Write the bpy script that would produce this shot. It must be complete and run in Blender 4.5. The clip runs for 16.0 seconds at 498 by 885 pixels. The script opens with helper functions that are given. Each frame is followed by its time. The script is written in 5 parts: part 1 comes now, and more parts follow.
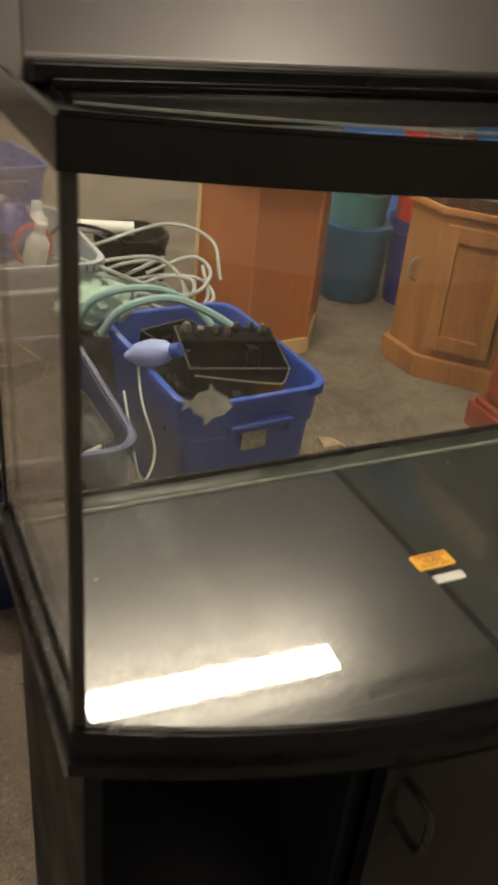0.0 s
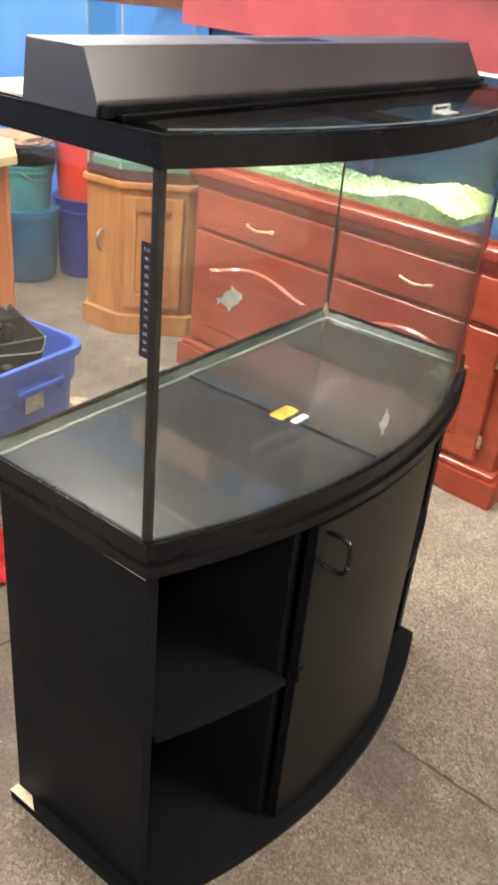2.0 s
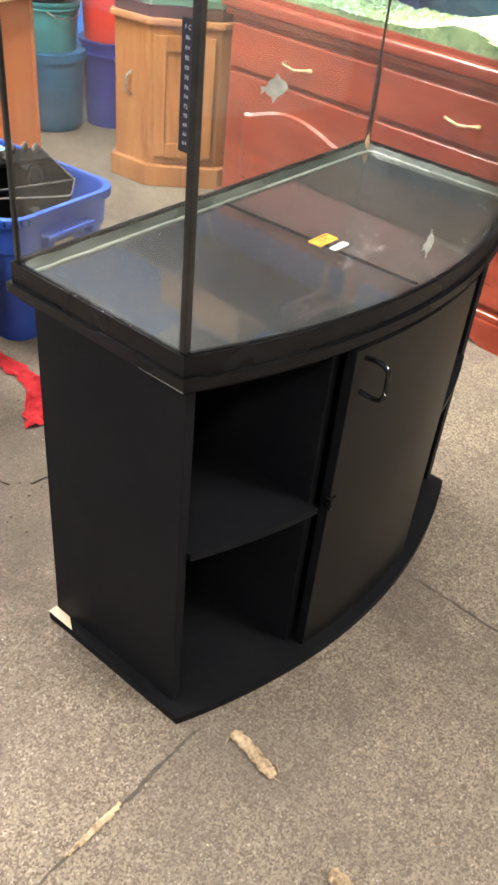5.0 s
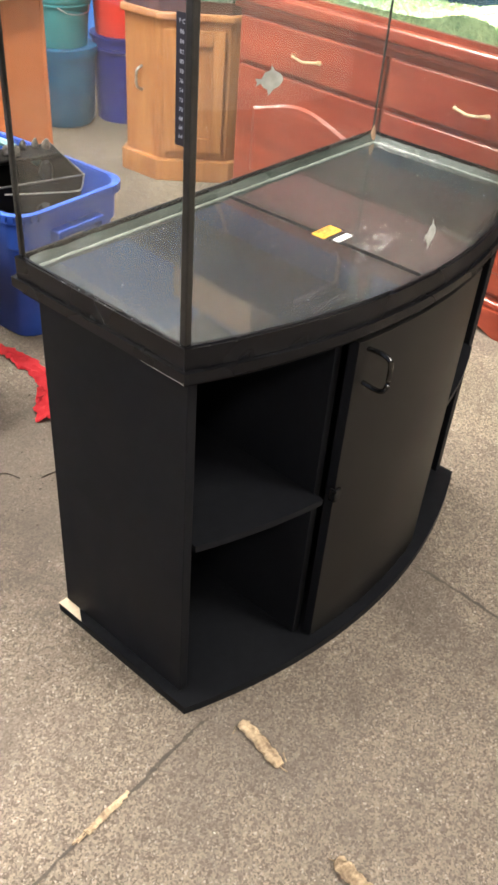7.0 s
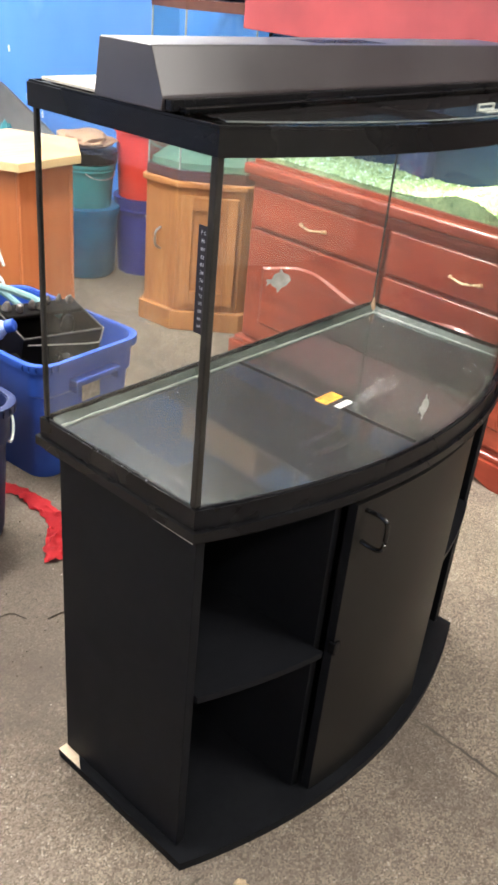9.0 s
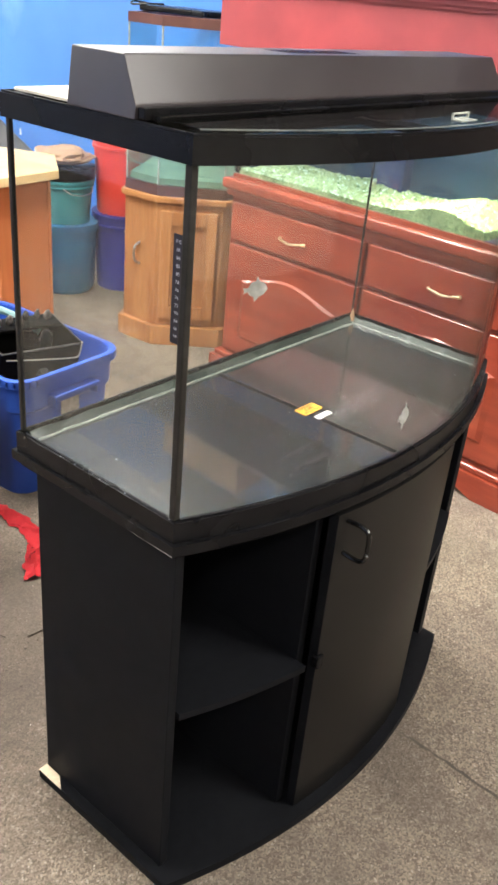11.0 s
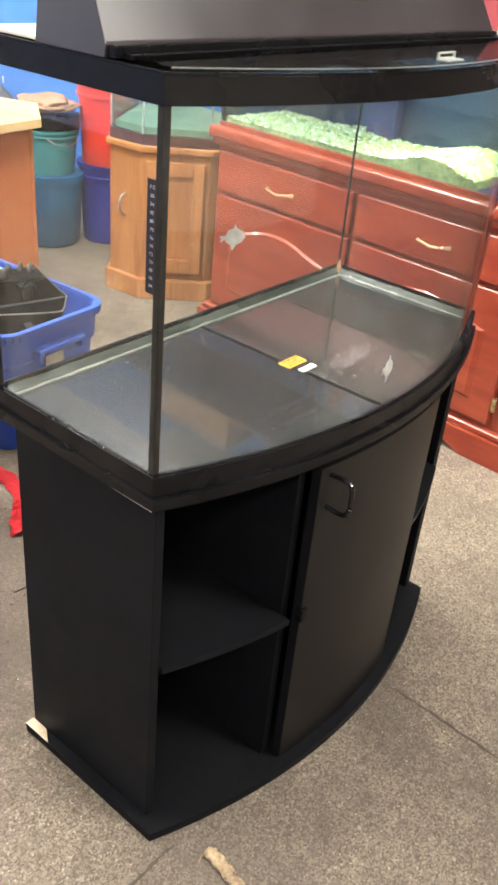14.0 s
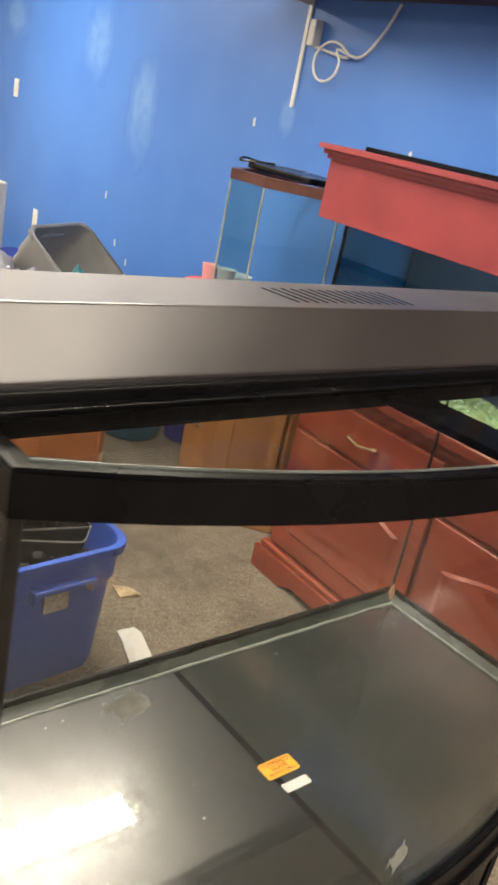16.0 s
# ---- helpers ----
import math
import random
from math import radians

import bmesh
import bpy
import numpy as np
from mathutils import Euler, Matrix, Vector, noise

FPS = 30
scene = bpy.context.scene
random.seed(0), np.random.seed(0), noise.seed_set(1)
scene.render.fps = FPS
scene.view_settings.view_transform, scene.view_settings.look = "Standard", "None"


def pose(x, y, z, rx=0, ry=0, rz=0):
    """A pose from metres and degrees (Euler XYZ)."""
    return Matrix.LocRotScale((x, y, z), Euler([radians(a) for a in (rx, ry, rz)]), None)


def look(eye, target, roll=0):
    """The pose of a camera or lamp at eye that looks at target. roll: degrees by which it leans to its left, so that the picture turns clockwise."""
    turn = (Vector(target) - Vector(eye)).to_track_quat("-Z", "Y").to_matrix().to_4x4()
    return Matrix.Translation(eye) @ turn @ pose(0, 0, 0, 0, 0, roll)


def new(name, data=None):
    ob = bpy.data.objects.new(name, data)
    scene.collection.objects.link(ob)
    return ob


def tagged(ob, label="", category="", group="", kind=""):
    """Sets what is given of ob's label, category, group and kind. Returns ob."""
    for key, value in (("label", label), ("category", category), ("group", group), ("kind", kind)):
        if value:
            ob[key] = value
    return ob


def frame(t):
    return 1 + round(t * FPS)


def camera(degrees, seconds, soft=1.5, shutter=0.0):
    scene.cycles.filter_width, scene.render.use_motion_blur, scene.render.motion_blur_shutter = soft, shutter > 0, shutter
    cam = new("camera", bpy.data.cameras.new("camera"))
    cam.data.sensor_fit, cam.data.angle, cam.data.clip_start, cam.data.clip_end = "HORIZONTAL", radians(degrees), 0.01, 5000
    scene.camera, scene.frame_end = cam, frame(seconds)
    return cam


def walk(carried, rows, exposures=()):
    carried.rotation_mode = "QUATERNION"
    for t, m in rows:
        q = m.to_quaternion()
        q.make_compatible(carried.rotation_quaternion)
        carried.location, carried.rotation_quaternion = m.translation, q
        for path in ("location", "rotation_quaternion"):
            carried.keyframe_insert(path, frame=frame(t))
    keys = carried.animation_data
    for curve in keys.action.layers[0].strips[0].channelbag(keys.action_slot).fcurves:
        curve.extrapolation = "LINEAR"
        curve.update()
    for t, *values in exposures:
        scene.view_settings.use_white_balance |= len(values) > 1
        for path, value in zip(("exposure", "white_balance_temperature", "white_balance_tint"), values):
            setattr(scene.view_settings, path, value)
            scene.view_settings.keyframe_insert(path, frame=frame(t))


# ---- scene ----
cam = camera(32.7, 16.0, soft=2.9, shutter=0.4)
PATH = [
    (0, (-0.077, -0.498, 1.331), (0.601, 1.088, 0.318), 5.8),
    (0.5, (-0.257, -0.577, 1.346), (0.556, 0.913, 0.288), 5.0),
    (1, (-0.446, -0.63, 1.373), (0.573, 0.746, 0.34), 3.7),
    (1.5, (-0.574, -0.62, 1.395), (0.653, 0.598, 0.389), 3.5),
    (2, (-0.596, -0.64, 1.395), (0.751, 0.468, 0.417), 5.7),
    (2.5, (-0.616, -0.665, 1.314), (0.643, 0.354, 0.142), 5.5),
    (3, (-0.626, -0.681, 1.315), (0.601, 0.296, 0.074), 5.7),
    (3.5, (-0.641, -0.676, 1.324), (0.601, 0.323, 0.115), 6.3),
    (4, (-0.641, -0.664, 1.322), (0.585, 0.37, 0.128), 6.0),
    (4.5, (-0.631, -0.657, 1.323), (0.586, 0.374, 0.116), 5.9),
    (5, (-0.626, -0.656, 1.315), (0.58, 0.375, 0.097), 6.1),
    (7.5, (-0.616, -0.684, 1.322), (0.552, 0.376, 0.092), 4.7),
    (8, (-0.636, -0.69, 1.37), (0.594, 0.411, 0.241), 5.1),
    (8.5, (-0.643, -0.698, 1.388), (0.603, 0.473, 0.351), 5.1),
    (9, (-0.652, -0.701, 1.395), (0.619, 0.494, 0.418), 5.6),
    (9.5, (-0.649, -0.7, 1.385), (0.66, 0.476, 0.433), 6.3),
    (12, (-0.627, -0.701, 1.384), (0.693, 0.473, 0.447), 4.6),
    (12.5, (-0.606, -0.726, 1.383), (0.743, 0.406, 0.436), 3.5),
    (13, (-0.609, -0.709, 1.374), (0.73, 0.417, 0.406), 4.3),
    (13.5, (-0.621, -0.708, 1.37), (0.686, 0.421, 0.361), 5.1),
    (14, (-0.619, -0.704, 1.373), (0.671, 0.426, 0.343), 5.6),
    (14.5, (-0.569, -0.725, 1.405), (0.711, 0.505, 0.484), 5.7),
    (15, (-0.461, -0.695, 1.455), (0.788, 0.625, 0.62), 7.2),
    (15.5, (-0.329, -0.533, 1.473), (0.914, 0.862, 0.761), 11.5),
    (16, (-0.181, -0.427, 1.459), (1.007, 1.015, 0.746), 12.1),
]
EXPOSURES = [(0.0, -1.16, 7200, 9), (0.5, -0.72, 6650, 9), (1.0, -0.22, 6300, 9), (1.5, 0.10, 6100, 8), (2.5, 0.52, 5950, 8), (5.2, 0.49, 5900, 8), (7.8, 0.52, 5850, 8), (8.6, 0.35, 5750, 8),
             (12.5, 0.34, 5850, 8), (14.0, 0.52, 5900, 8), (14.5, 0.32, 6150, 8), (15.0, 0.19, 6450, 8), (15.5, -0.2, 6550, 9), (16.0, -0.48, 6600, 9)]
walk(cam, [(t, look(eye, target, roll)) for t, eye, target, roll in PATH], EXPOSURES)
scene.cycles.transparent_max_bounces = 24

# ---- world and lamps ----
world = bpy.data.worlds.new("world")
scene.world = world
world.use_nodes = True
world.node_tree.nodes["Background"].inputs[0].default_value = (0.8, 0.9, 1.0, 1)
world.node_tree.nodes["Background"].inputs[1].default_value = 0.05


def area_lamp(name, x, y, z, sx, sy, watts, colour=(1.0, 0.88, 0.745)):
    """A downward area lamp."""
    d = bpy.data.lights.new(name, "AREA")
    d.shape, d.size, d.size_y, d.energy, d.color = "RECTANGLE", sx, sy, watts, colour
    ob = new(name, d)
    ob.matrix_world = pose(x, y, z)
    return ob


CEILING = 2.70
HANG = 2.40
# fixtures: centre, length, turn, watts down, watts of an added lamp brightening the ceiling
FIXTURES = [(0.60, 1.50, 1.22, 0, 76, 190), (-1.6, 1.80, 1.22, 0, 58, 44), (1.05, -1.80, 1.84, 90, 84, 46),
            (-1.6, -1.3, 1.22, 0, 26, 30), (0.74, 4.9, 1.22, 0, 108, 70), (-1.6, 4.9, 1.22, 0, 96, 50)]
for fx, fy, long_, turn, watts, up in FIXTURES:
    for nm, z, rx, w in (("tube_light", HANG - 0.012, 0, watts), ("ceiling_fill_light", HANG + 0.062, 180, up)):
        area_lamp(nm, fx, fy, z, long_, 0.13, w).matrix_world = pose(fx, fy, z, rx, 0, turn)
area_lamp("canopy_light", 1.80, 0.80, 1.385, 0.10, 1.1, 3.2, (0.94, 1.0, 0.80))
area_lamp("canopy_light_end", 1.71, 0.62, 1.385, 0.10, 0.24, 4.4, (1.0, 0.90, 0.45)).data.spread = radians(70)


# ---- materials ----
def mat(name, colour, rough=0.5, metal=0.0, second=None, scale=20.0, amount=0.5, bump=0.0, bump_scale=200.0,
        coat=0.0, spec=0.5, stretch=(1, 1, 1), rough_var=0.1, detail=6.0, transmission=0.0, ior=1.45, emit=0.0):
    """A procedural surface: two colours mixed by two scales of noise, roughness variation and fine relief."""
    m = bpy.data.materials.new(name)
    m.use_nodes = True
    nt = m.node_tree
    b = nt.nodes["Principled BSDF"]
    b.inputs["Base Color"].default_value = (*colour, 1)
    b.inputs["Roughness"].default_value = rough
    b.inputs["Metallic"].default_value = metal
    b.inputs["Coat Weight"].default_value = coat
    b.inputs["Coat Roughness"].default_value = 0.03
    b.inputs["Specular IOR Level"].default_value = spec
    b.inputs["Transmission Weight"].default_value = transmission
    b.inputs["IOR"].default_value = ior
    if emit:
        b.inputs["Emission Color"].default_value = (*colour, 1)
        b.inputs["Emission Strength"].default_value = emit
    tc = nt.nodes.new("ShaderNodeTexCoord")
    mp = nt.nodes.new("ShaderNodeMapping")
    mp.inputs["Scale"].default_value = stretch
    nt.links.new(tc.outputs["Object"], mp.inputs["Vector"])
    if second:
        n1 = nt.nodes.new("ShaderNodeTexNoise")
        n1.inputs["Scale"].default_value, n1.inputs["Detail"].default_value = scale, detail
        n2 = nt.nodes.new("ShaderNodeTexNoise")
        n2.inputs["Scale"].default_value, n2.inputs["Detail"].default_value = scale * 0.13, 3.0
        ad = nt.nodes.new("ShaderNodeMath")
        ad.operation = "ADD"
        sc = nt.nodes.new("ShaderNodeMapRange")
        sc.inputs["From Min"].default_value, sc.inputs["From Max"].default_value = 0.72, 1.28
        sc.inputs["To Max"].default_value = amount * 2
        mix = nt.nodes.new("ShaderNodeMix")
        mix.data_type = "RGBA"
        mix.inputs["A"].default_value, mix.inputs["B"].default_value = (*colour, 1), (*second, 1)
        for n in (n1, n2):
            nt.links.new(mp.outputs["Vector"], n.inputs["Vector"])
        nt.links.new(n1.outputs["Fac"], ad.inputs[0])
        nt.links.new(n2.outputs["Fac"], ad.inputs[1])
        nt.links.new(ad.outputs[0], sc.inputs["Value"])
        nt.links.new(sc.outputs[0], mix.inputs["Factor"])
        nt.links.new(mix.outputs["Result"], b.inputs["Base Color"])
        rr = nt.nodes.new("ShaderNodeMapRange")
        rr.inputs["From Min"].default_value, rr.inputs["From Max"].default_value = 0.3, 0.7
        rr.inputs["To Min"].default_value, rr.inputs["To Max"].default_value = max(0.02, rough - rough_var), min(1.0, rough + rough_var)
        nt.links.new(n2.outputs["Fac"], rr.inputs["Value"])
        nt.links.new(rr.outputs[0], b.inputs["Roughness"])
    if bump:
        nb = nt.nodes.new("ShaderNodeTexNoise")
        nb.inputs["Scale"].default_value, nb.inputs["Detail"].default_value = bump_scale, 4.0
        bp = nt.nodes.new("ShaderNodeBump")
        bp.inputs["Strength"].default_value, bp.inputs["Distance"].default_value = bump, 0.003
        nt.links.new(mp.outputs["Vector"], nb.inputs["Vector"])
        nt.links.new(nb.outputs["Fac"], bp.inputs["Height"])
        nt.links.new(bp.outputs["Normal"], b.inputs["Normal"])
    return m


def sheet_glass(name, tint=(0.96, 0.985, 0.975), rough=0.0, gloss=1.0):
    """Clear panes that let light straight through and mirror by Fresnel."""
    m = bpy.data.materials.new(name)
    m.use_nodes = True
    nt = m.node_tree
    nt.nodes.remove(nt.nodes["Principled BSDF"])
    tr, gl = nt.nodes.new("ShaderNodeBsdfTransparent"), nt.nodes.new("ShaderNodeBsdfGlossy")
    tr.inputs["Color"].default_value = (*tint, 1)
    gl.inputs["Roughness"].default_value = rough
    lw, mix = nt.nodes.new("ShaderNodeLayerWeight"), nt.nodes.new("ShaderNodeMixShader")
    lw.inputs["Blend"].default_value = 0.5
    pw, ml = nt.nodes.new("ShaderNodeMath"), nt.nodes.new("ShaderNodeMath")
    pw.operation, pw.inputs[1].default_value = "POWER", 5.0
    ml.operation, ml.inputs[1].default_value, ml.inputs[2].default_value = "MULTIPLY_ADD", 0.96 * gloss, 0.04 * gloss
    nt.links.new(lw.outputs["Facing"], pw.inputs[0])
    nt.links.new(pw.outputs[0], ml.inputs[0])
    nt.links.new(ml.outputs[0], mix.inputs[0])
    nt.links.new(tr.outputs[0], mix.inputs[1])
    nt.links.new(gl.outputs[0], mix.inputs[2])
    nt.links.new(mix.outputs[0], nt.nodes["Material Output"].inputs["Surface"])
    return m


BLACK_LAMINATE = mat("black_laminate", (0.0062, 0.0066, 0.0080), 0.42, second=(0.0085, 0.0090, 0.0106), scale=60, bump=0.05, bump_scale=500, spec=0.06)
DOOR_LAMINATE = mat("door_laminate", (0.0062, 0.0060, 0.0058), 0.36, second=(0.0090, 0.0087, 0.0082), scale=8, bump=0.06, bump_scale=500, spec=0.22)
BLACK_PLASTIC = mat("black_plastic", (0.0042, 0.0042, 0.0050), 0.26, second=(0.0065, 0.0065, 0.0075), scale=40, bump=0.02, bump_scale=300, spec=0.17)
HOOD_PLASTIC = mat("hood_plastic", (0.021, 0.0165, 0.020), 0.36, second=(0.031, 0.025, 0.029), scale=18, amount=0.4, bump=0.06, bump_scale=900, spec=1.0)
GLOSS_CASE = mat("worn_black_case", (0.005, 0.005, 0.006), 0.5, second=(0.010, 0.0095, 0.0095), scale=16, bump=0.05, bump_scale=120, spec=0.07)
GLOSS_BLACK = mat("gloss_black", (0.008, 0.008, 0.008), 0.15)
WORN_GLINT = mat("worn_glint", (0.16, 0.15, 0.14), 0.5, second=(0.30, 0.29, 0.27), scale=90)
PALE_CORNER = mat("pale_corner", (0.62, 0.52, 0.38), 0.7, second=(0.5, 0.4, 0.28), scale=120)
GLASS = sheet_glass("aquarium_glass", (0.985, 0.997, 0.992))


def dusty(m, low, high):
    """Lays an uneven film of dust and dried water over a pane, with milky haze painted in."""
    nt = m.node_tree
    out = nt.nodes["Material Output"].inputs["Surface"]
    clean = out.links[0].from_socket
    film, mix = nt.nodes.new("ShaderNodeBsdfDiffuse"), nt.nodes.new("ShaderNodeMixShader")
    film.inputs["Color"].default_value = (0.72, 0.72, 0.70, 1)
    tc, n, r = nt.nodes.new("ShaderNodeTexCoord"), nt.nodes.new("ShaderNodeTexNoise"), nt.nodes.new("ShaderNodeMapRange")
    mp = nt.nodes.new("ShaderNodeMapping")
    mp.inputs["Scale"].default_value = (1.6, 1.6, 0.5)
    n.inputs["Scale"].default_value, n.inputs["Detail"].default_value, n.inputs["Roughness"].default_value = 5.0, 8.0, 0.65
    r.inputs["From Min"].default_value, r.inputs["From Max"].default_value = 0.40, 0.72
    r.inputs["To Min"].default_value, r.inputs["To Max"].default_value = low, high
    nt.links.new(tc.outputs["Object"], mp.inputs["Vector"])
    nt.links.new(mp.outputs["Vector"], n.inputs["Vector"])
    nt.links.new(n.outputs["Fac"], r.inputs["Value"])
    nt.links.new(r.outputs[0], mix.inputs[0])
    nt.links.new(clean, mix.inputs[1])
    nt.links.new(film.outputs[0], mix.inputs[2])
    nt.links.new(mix.outputs[0], out)


# this pale mix is dust and also a haze that lifts the blacks
dusty(GLASS, 0.002, 0.016)
THIN_GLASS = sheet_glass("sheet_glass", (0.80, 0.82, 0.80), 0.05, 0.45)
DARK_GLASS = sheet_glass("tinted_glass", (0.30, 0.48, 0.52))
GREEN_GLASS = sheet_glass("aged_glass", (0.86, 0.95, 0.93))
TANK_BOTTOM = mat("tank_bottom_glass", (0.008, 0.012, 0.013), 0.26, second=(0.022, 0.028, 0.029), scale=9, amount=0.35, detail=10.0, rough_var=0.05, coat=1.0, spec=0.75)
TANK_BOTTOM_DARK = mat("tank_bottom_clear", (0.017, 0.024, 0.023), 0.18, second=(0.040, 0.048, 0.046), scale=11, amount=0.28, detail=10.0, rough_var=0.05, coat=1.0, spec=0.3)
for m, ior in ((TANK_BOTTOM, 1.72), (TANK_BOTTOM_DARK, 1.52)):
    m.node_tree.nodes["Principled BSDF"].inputs["Coat IOR"].default_value = ior
SILICONE = mat("cloudy_silicone", (0.10, 0.12, 0.11), 0.4, second=(0.34, 0.36, 0.32), scale=26, amount=0.5, bump=0.2, bump_scale=90)
GREEN_SEALANT = mat("green_sealant", (0.022, 0.034, 0.030), 0.3, second=(0.105, 0.125, 0.112), scale=16, amount=0.5, stretch=(0.5, 0.5, 2), bump=0.1, bump_scale=90)
DARK_SILICONE = mat("dark_silicone", (0.010, 0.010, 0.009), 0.4, second=(0.024, 0.022, 0.020), scale=60, spec=0.3)
CARPET_BASE = (0.10, 0.080, 0.062)
GROUND_EDGE = mat("ground_glass_edge", (0.07, 0.085, 0.08), 0.3, second=(0.22, 0.24, 0.23), scale=14, amount=0.4)
RED_WOOD = mat("cherry_stain", (0.165, 0.024, 0.012), 0.36, second=(0.27, 0.052, 0.024), scale=9, stretch=(3, 0.6, 3), coat=0.15, bump=0.015, bump_scale=40)
RED_PAINT = mat("canopy_red", (0.225, 0.033, 0.036), 0.5, second=(0.165, 0.023, 0.027), scale=7, bump=0.05, bump_scale=90)
OAK = mat("golden_oak", (0.42, 0.19, 0.065), 0.42, second=(0.27, 0.105, 0.034), scale=12, amount=0.5, stretch=(7, 7, 0.45), coat=0.2, bump=0.1, bump_scale=40)
OAK_DARK = mat("walnut_trim", (0.045, 0.014, 0.010), 0.45, second=(0.07, 0.026, 0.018), scale=30)
LAMINATE_ORANGE = mat("cherry_laminate", (0.42, 0.145, 0.05), 0.42, second=(0.36, 0.11, 0.036), scale=10, stretch=(4, 4, 0.4))
MAPLE = mat("maple_top", (0.68, 0.50, 0.27), 0.45, second=(0.60, 0.42, 0.20), scale=10, stretch=(1, 5, 1))
BLUE_TUB = mat("blue_tote_plastic", (0.030, 0.085, 0.42), 0.42, second=(0.022, 0.065, 0.34), scale=6, bump=0.06, bump_scale=400)
NAVY_TUB = mat("navy_tote_plastic", (0.012, 0.020, 0.075), 0.42, second=(0.018, 0.028, 0.095), scale=6, bump=0.06, bump_scale=400)
GREY_TUB = mat("grey_tote_plastic", (0.33, 0.35, 0.40), 0.5, second=(0.27, 0.29, 0.33), scale=6)
DARK_GREY_TUB = mat("charcoal_tote_plastic", (0.20, 0.20, 0.20), 0.5, second=(0.27, 0.27, 0.26), scale=6)
TEAL_TUB = mat("teal_tote_plastic", (0.05, 0.24, 0.26), 0.45, second=(0.035, 0.17, 0.2), scale=8)
DRUM_BLUE = mat("blue_drum_plastic", (0.02, 0.10, 0.24), 0.4, second=(0.03, 0.17, 0.34), scale=9)
BUCKET_RED = mat("red_bucket_plastic", (0.62, 0.045, 0.025), 0.4, second=(0.52, 0.03, 0.02), scale=6)
BUCKET_BLUE = mat("royal_bucket_plastic", (0.022, 0.03, 0.24), 0.4, second=(0.015, 0.02, 0.17), scale=6)
WHITE_PLASTIC = mat("white_plastic", (0.75, 0.75, 0.72), 0.4, second=(0.66, 0.66, 0.62), scale=12)
CREAM_PAINT = mat("cream_paint", (0.72, 0.68, 0.58), 0.6, second=(0.66, 0.61, 0.5), scale=3, bump=0.04, bump_scale=80)
BRASS = mat("pale_brass", (0.72, 0.60, 0.40), 0.3, metal=1.0, second=(0.6, 0.46, 0.26), scale=80)
STEEL = mat("worn_steel", (0.55, 0.55, 0.56), 0.35, metal=1.0, second=(0.4, 0.4, 0.4), scale=50)
PAPER = mat("label_paper", (0.70, 0.70, 0.68), 0.7, second=(0.6, 0.59, 0.56), scale=60)
WORN_LABEL = mat("worn_label", (0.46, 0.43, 0.38), 0.75, second=(0.16, 0.14, 0.15), scale=75, amount=0.5)
DECAL = mat("frosted_decal", (0.34, 0.35, 0.33), 0.7, second=(0.22, 0.23, 0.21), scale=120, bump=0.2, bump_scale=200)
ORANGE_STICKER = mat("orange_sticker", (0.82, 0.42, 0.03), 0.55, second=(0.76, 0.36, 0.02), scale=40)
INK_RED = mat("ink_red", (0.22, 0.012, 0.004), 0.7)
INK_DARK = mat("ink_dark", (0.10, 0.09, 0.09), 0.6)
INK_WHITE = mat("ink_white", (0.42, 0.44, 0.50), 0.5)
STRIP_BLACK = mat("thermometer_black", (0.007, 0.007, 0.014), 0.4, second=(0.012, 0.011, 0.024), scale=60)
RED_CLOTH = mat("red_cloth", (0.60, 0.028, 0.035), 0.85, second=(0.48, 0.02, 0.03), scale=20, bump=0.5, bump_scale=120)
GREEN_CLOTH = mat("pale_green_mesh", (0.42, 0.56, 0.48), 0.8, second=(0.33, 0.46, 0.40), scale=18, bump=0.5, bump_scale=150)
TUBING = mat("cloudy_tubing", (0.30, 0.33, 0.32), 0.22, second=(0.48, 0.51, 0.48), scale=10, coat=0.4)
TEAL_TUBING = mat("teal_tubing", (0.20, 0.36, 0.38), 0.3, second=(0.26, 0.42, 0.42), scale=10, coat=0.4)
SIPHON_BLUE = mat("siphon_bulb", (0.30, 0.38, 0.72), 0.35, second=(0.36, 0.44, 0.78), scale=8)
SMOKE = mat("smoked_acrylic", (0.005, 0.0047, 0.0045), 0.45, second=(0.010, 0.0092, 0.0085), scale=12, spec=0.06)
CARDBOARD = mat("brown_cardboard", (0.40, 0.25, 0.15), 0.8, second=(0.33, 0.20, 0.12), scale=12, bump=0.05, bump_scale=150)
FRAYED = mat("frayed_jute", (0.56, 0.43, 0.27), 0.9, second=(0.16, 0.11, 0.07), scale=110, bump=0.8, bump_scale=300)
GRAVEL = mat("pale_gravel", (0.62, 0.60, 0.34), 0.8, second=(0.20, 0.25, 0.13), scale=90, amount=0.5, bump=1.0, bump_scale=220, detail=3.0)
BLUE_BACKING = mat("blue_tank_backing", (0.008, 0.034, 0.095), 0.3, second=(0.009, 0.044, 0.11), scale=3)
NAVY_COLUMN = mat("navy_filter_plastic", (0.010, 0.018, 0.10), 0.4, second=(0.015, 0.026, 0.13), scale=9)
PEBBLE = mat("pebble", (0.70, 0.69, 0.42), 0.8)
pn = PEBBLE.node_tree
geo, ramp = pn.nodes.new("ShaderNodeNewGeometry"), pn.nodes.new("ShaderNodeValToRGB")
for at, c in ((0.0, (0.14, 0.21, 0.10)), (0.35, (0.33, 0.38, 0.20)), (0.7, (0.48, 0.50, 0.28)), (1.0, (0.66, 0.65, 0.42))):
    e = ramp.color_ramp.elements[0] if at == 0.0 else ramp.color_ramp.elements[1] if at == 1.0 else ramp.color_ramp.elements.new(at)
    e.color = (*c, 1)
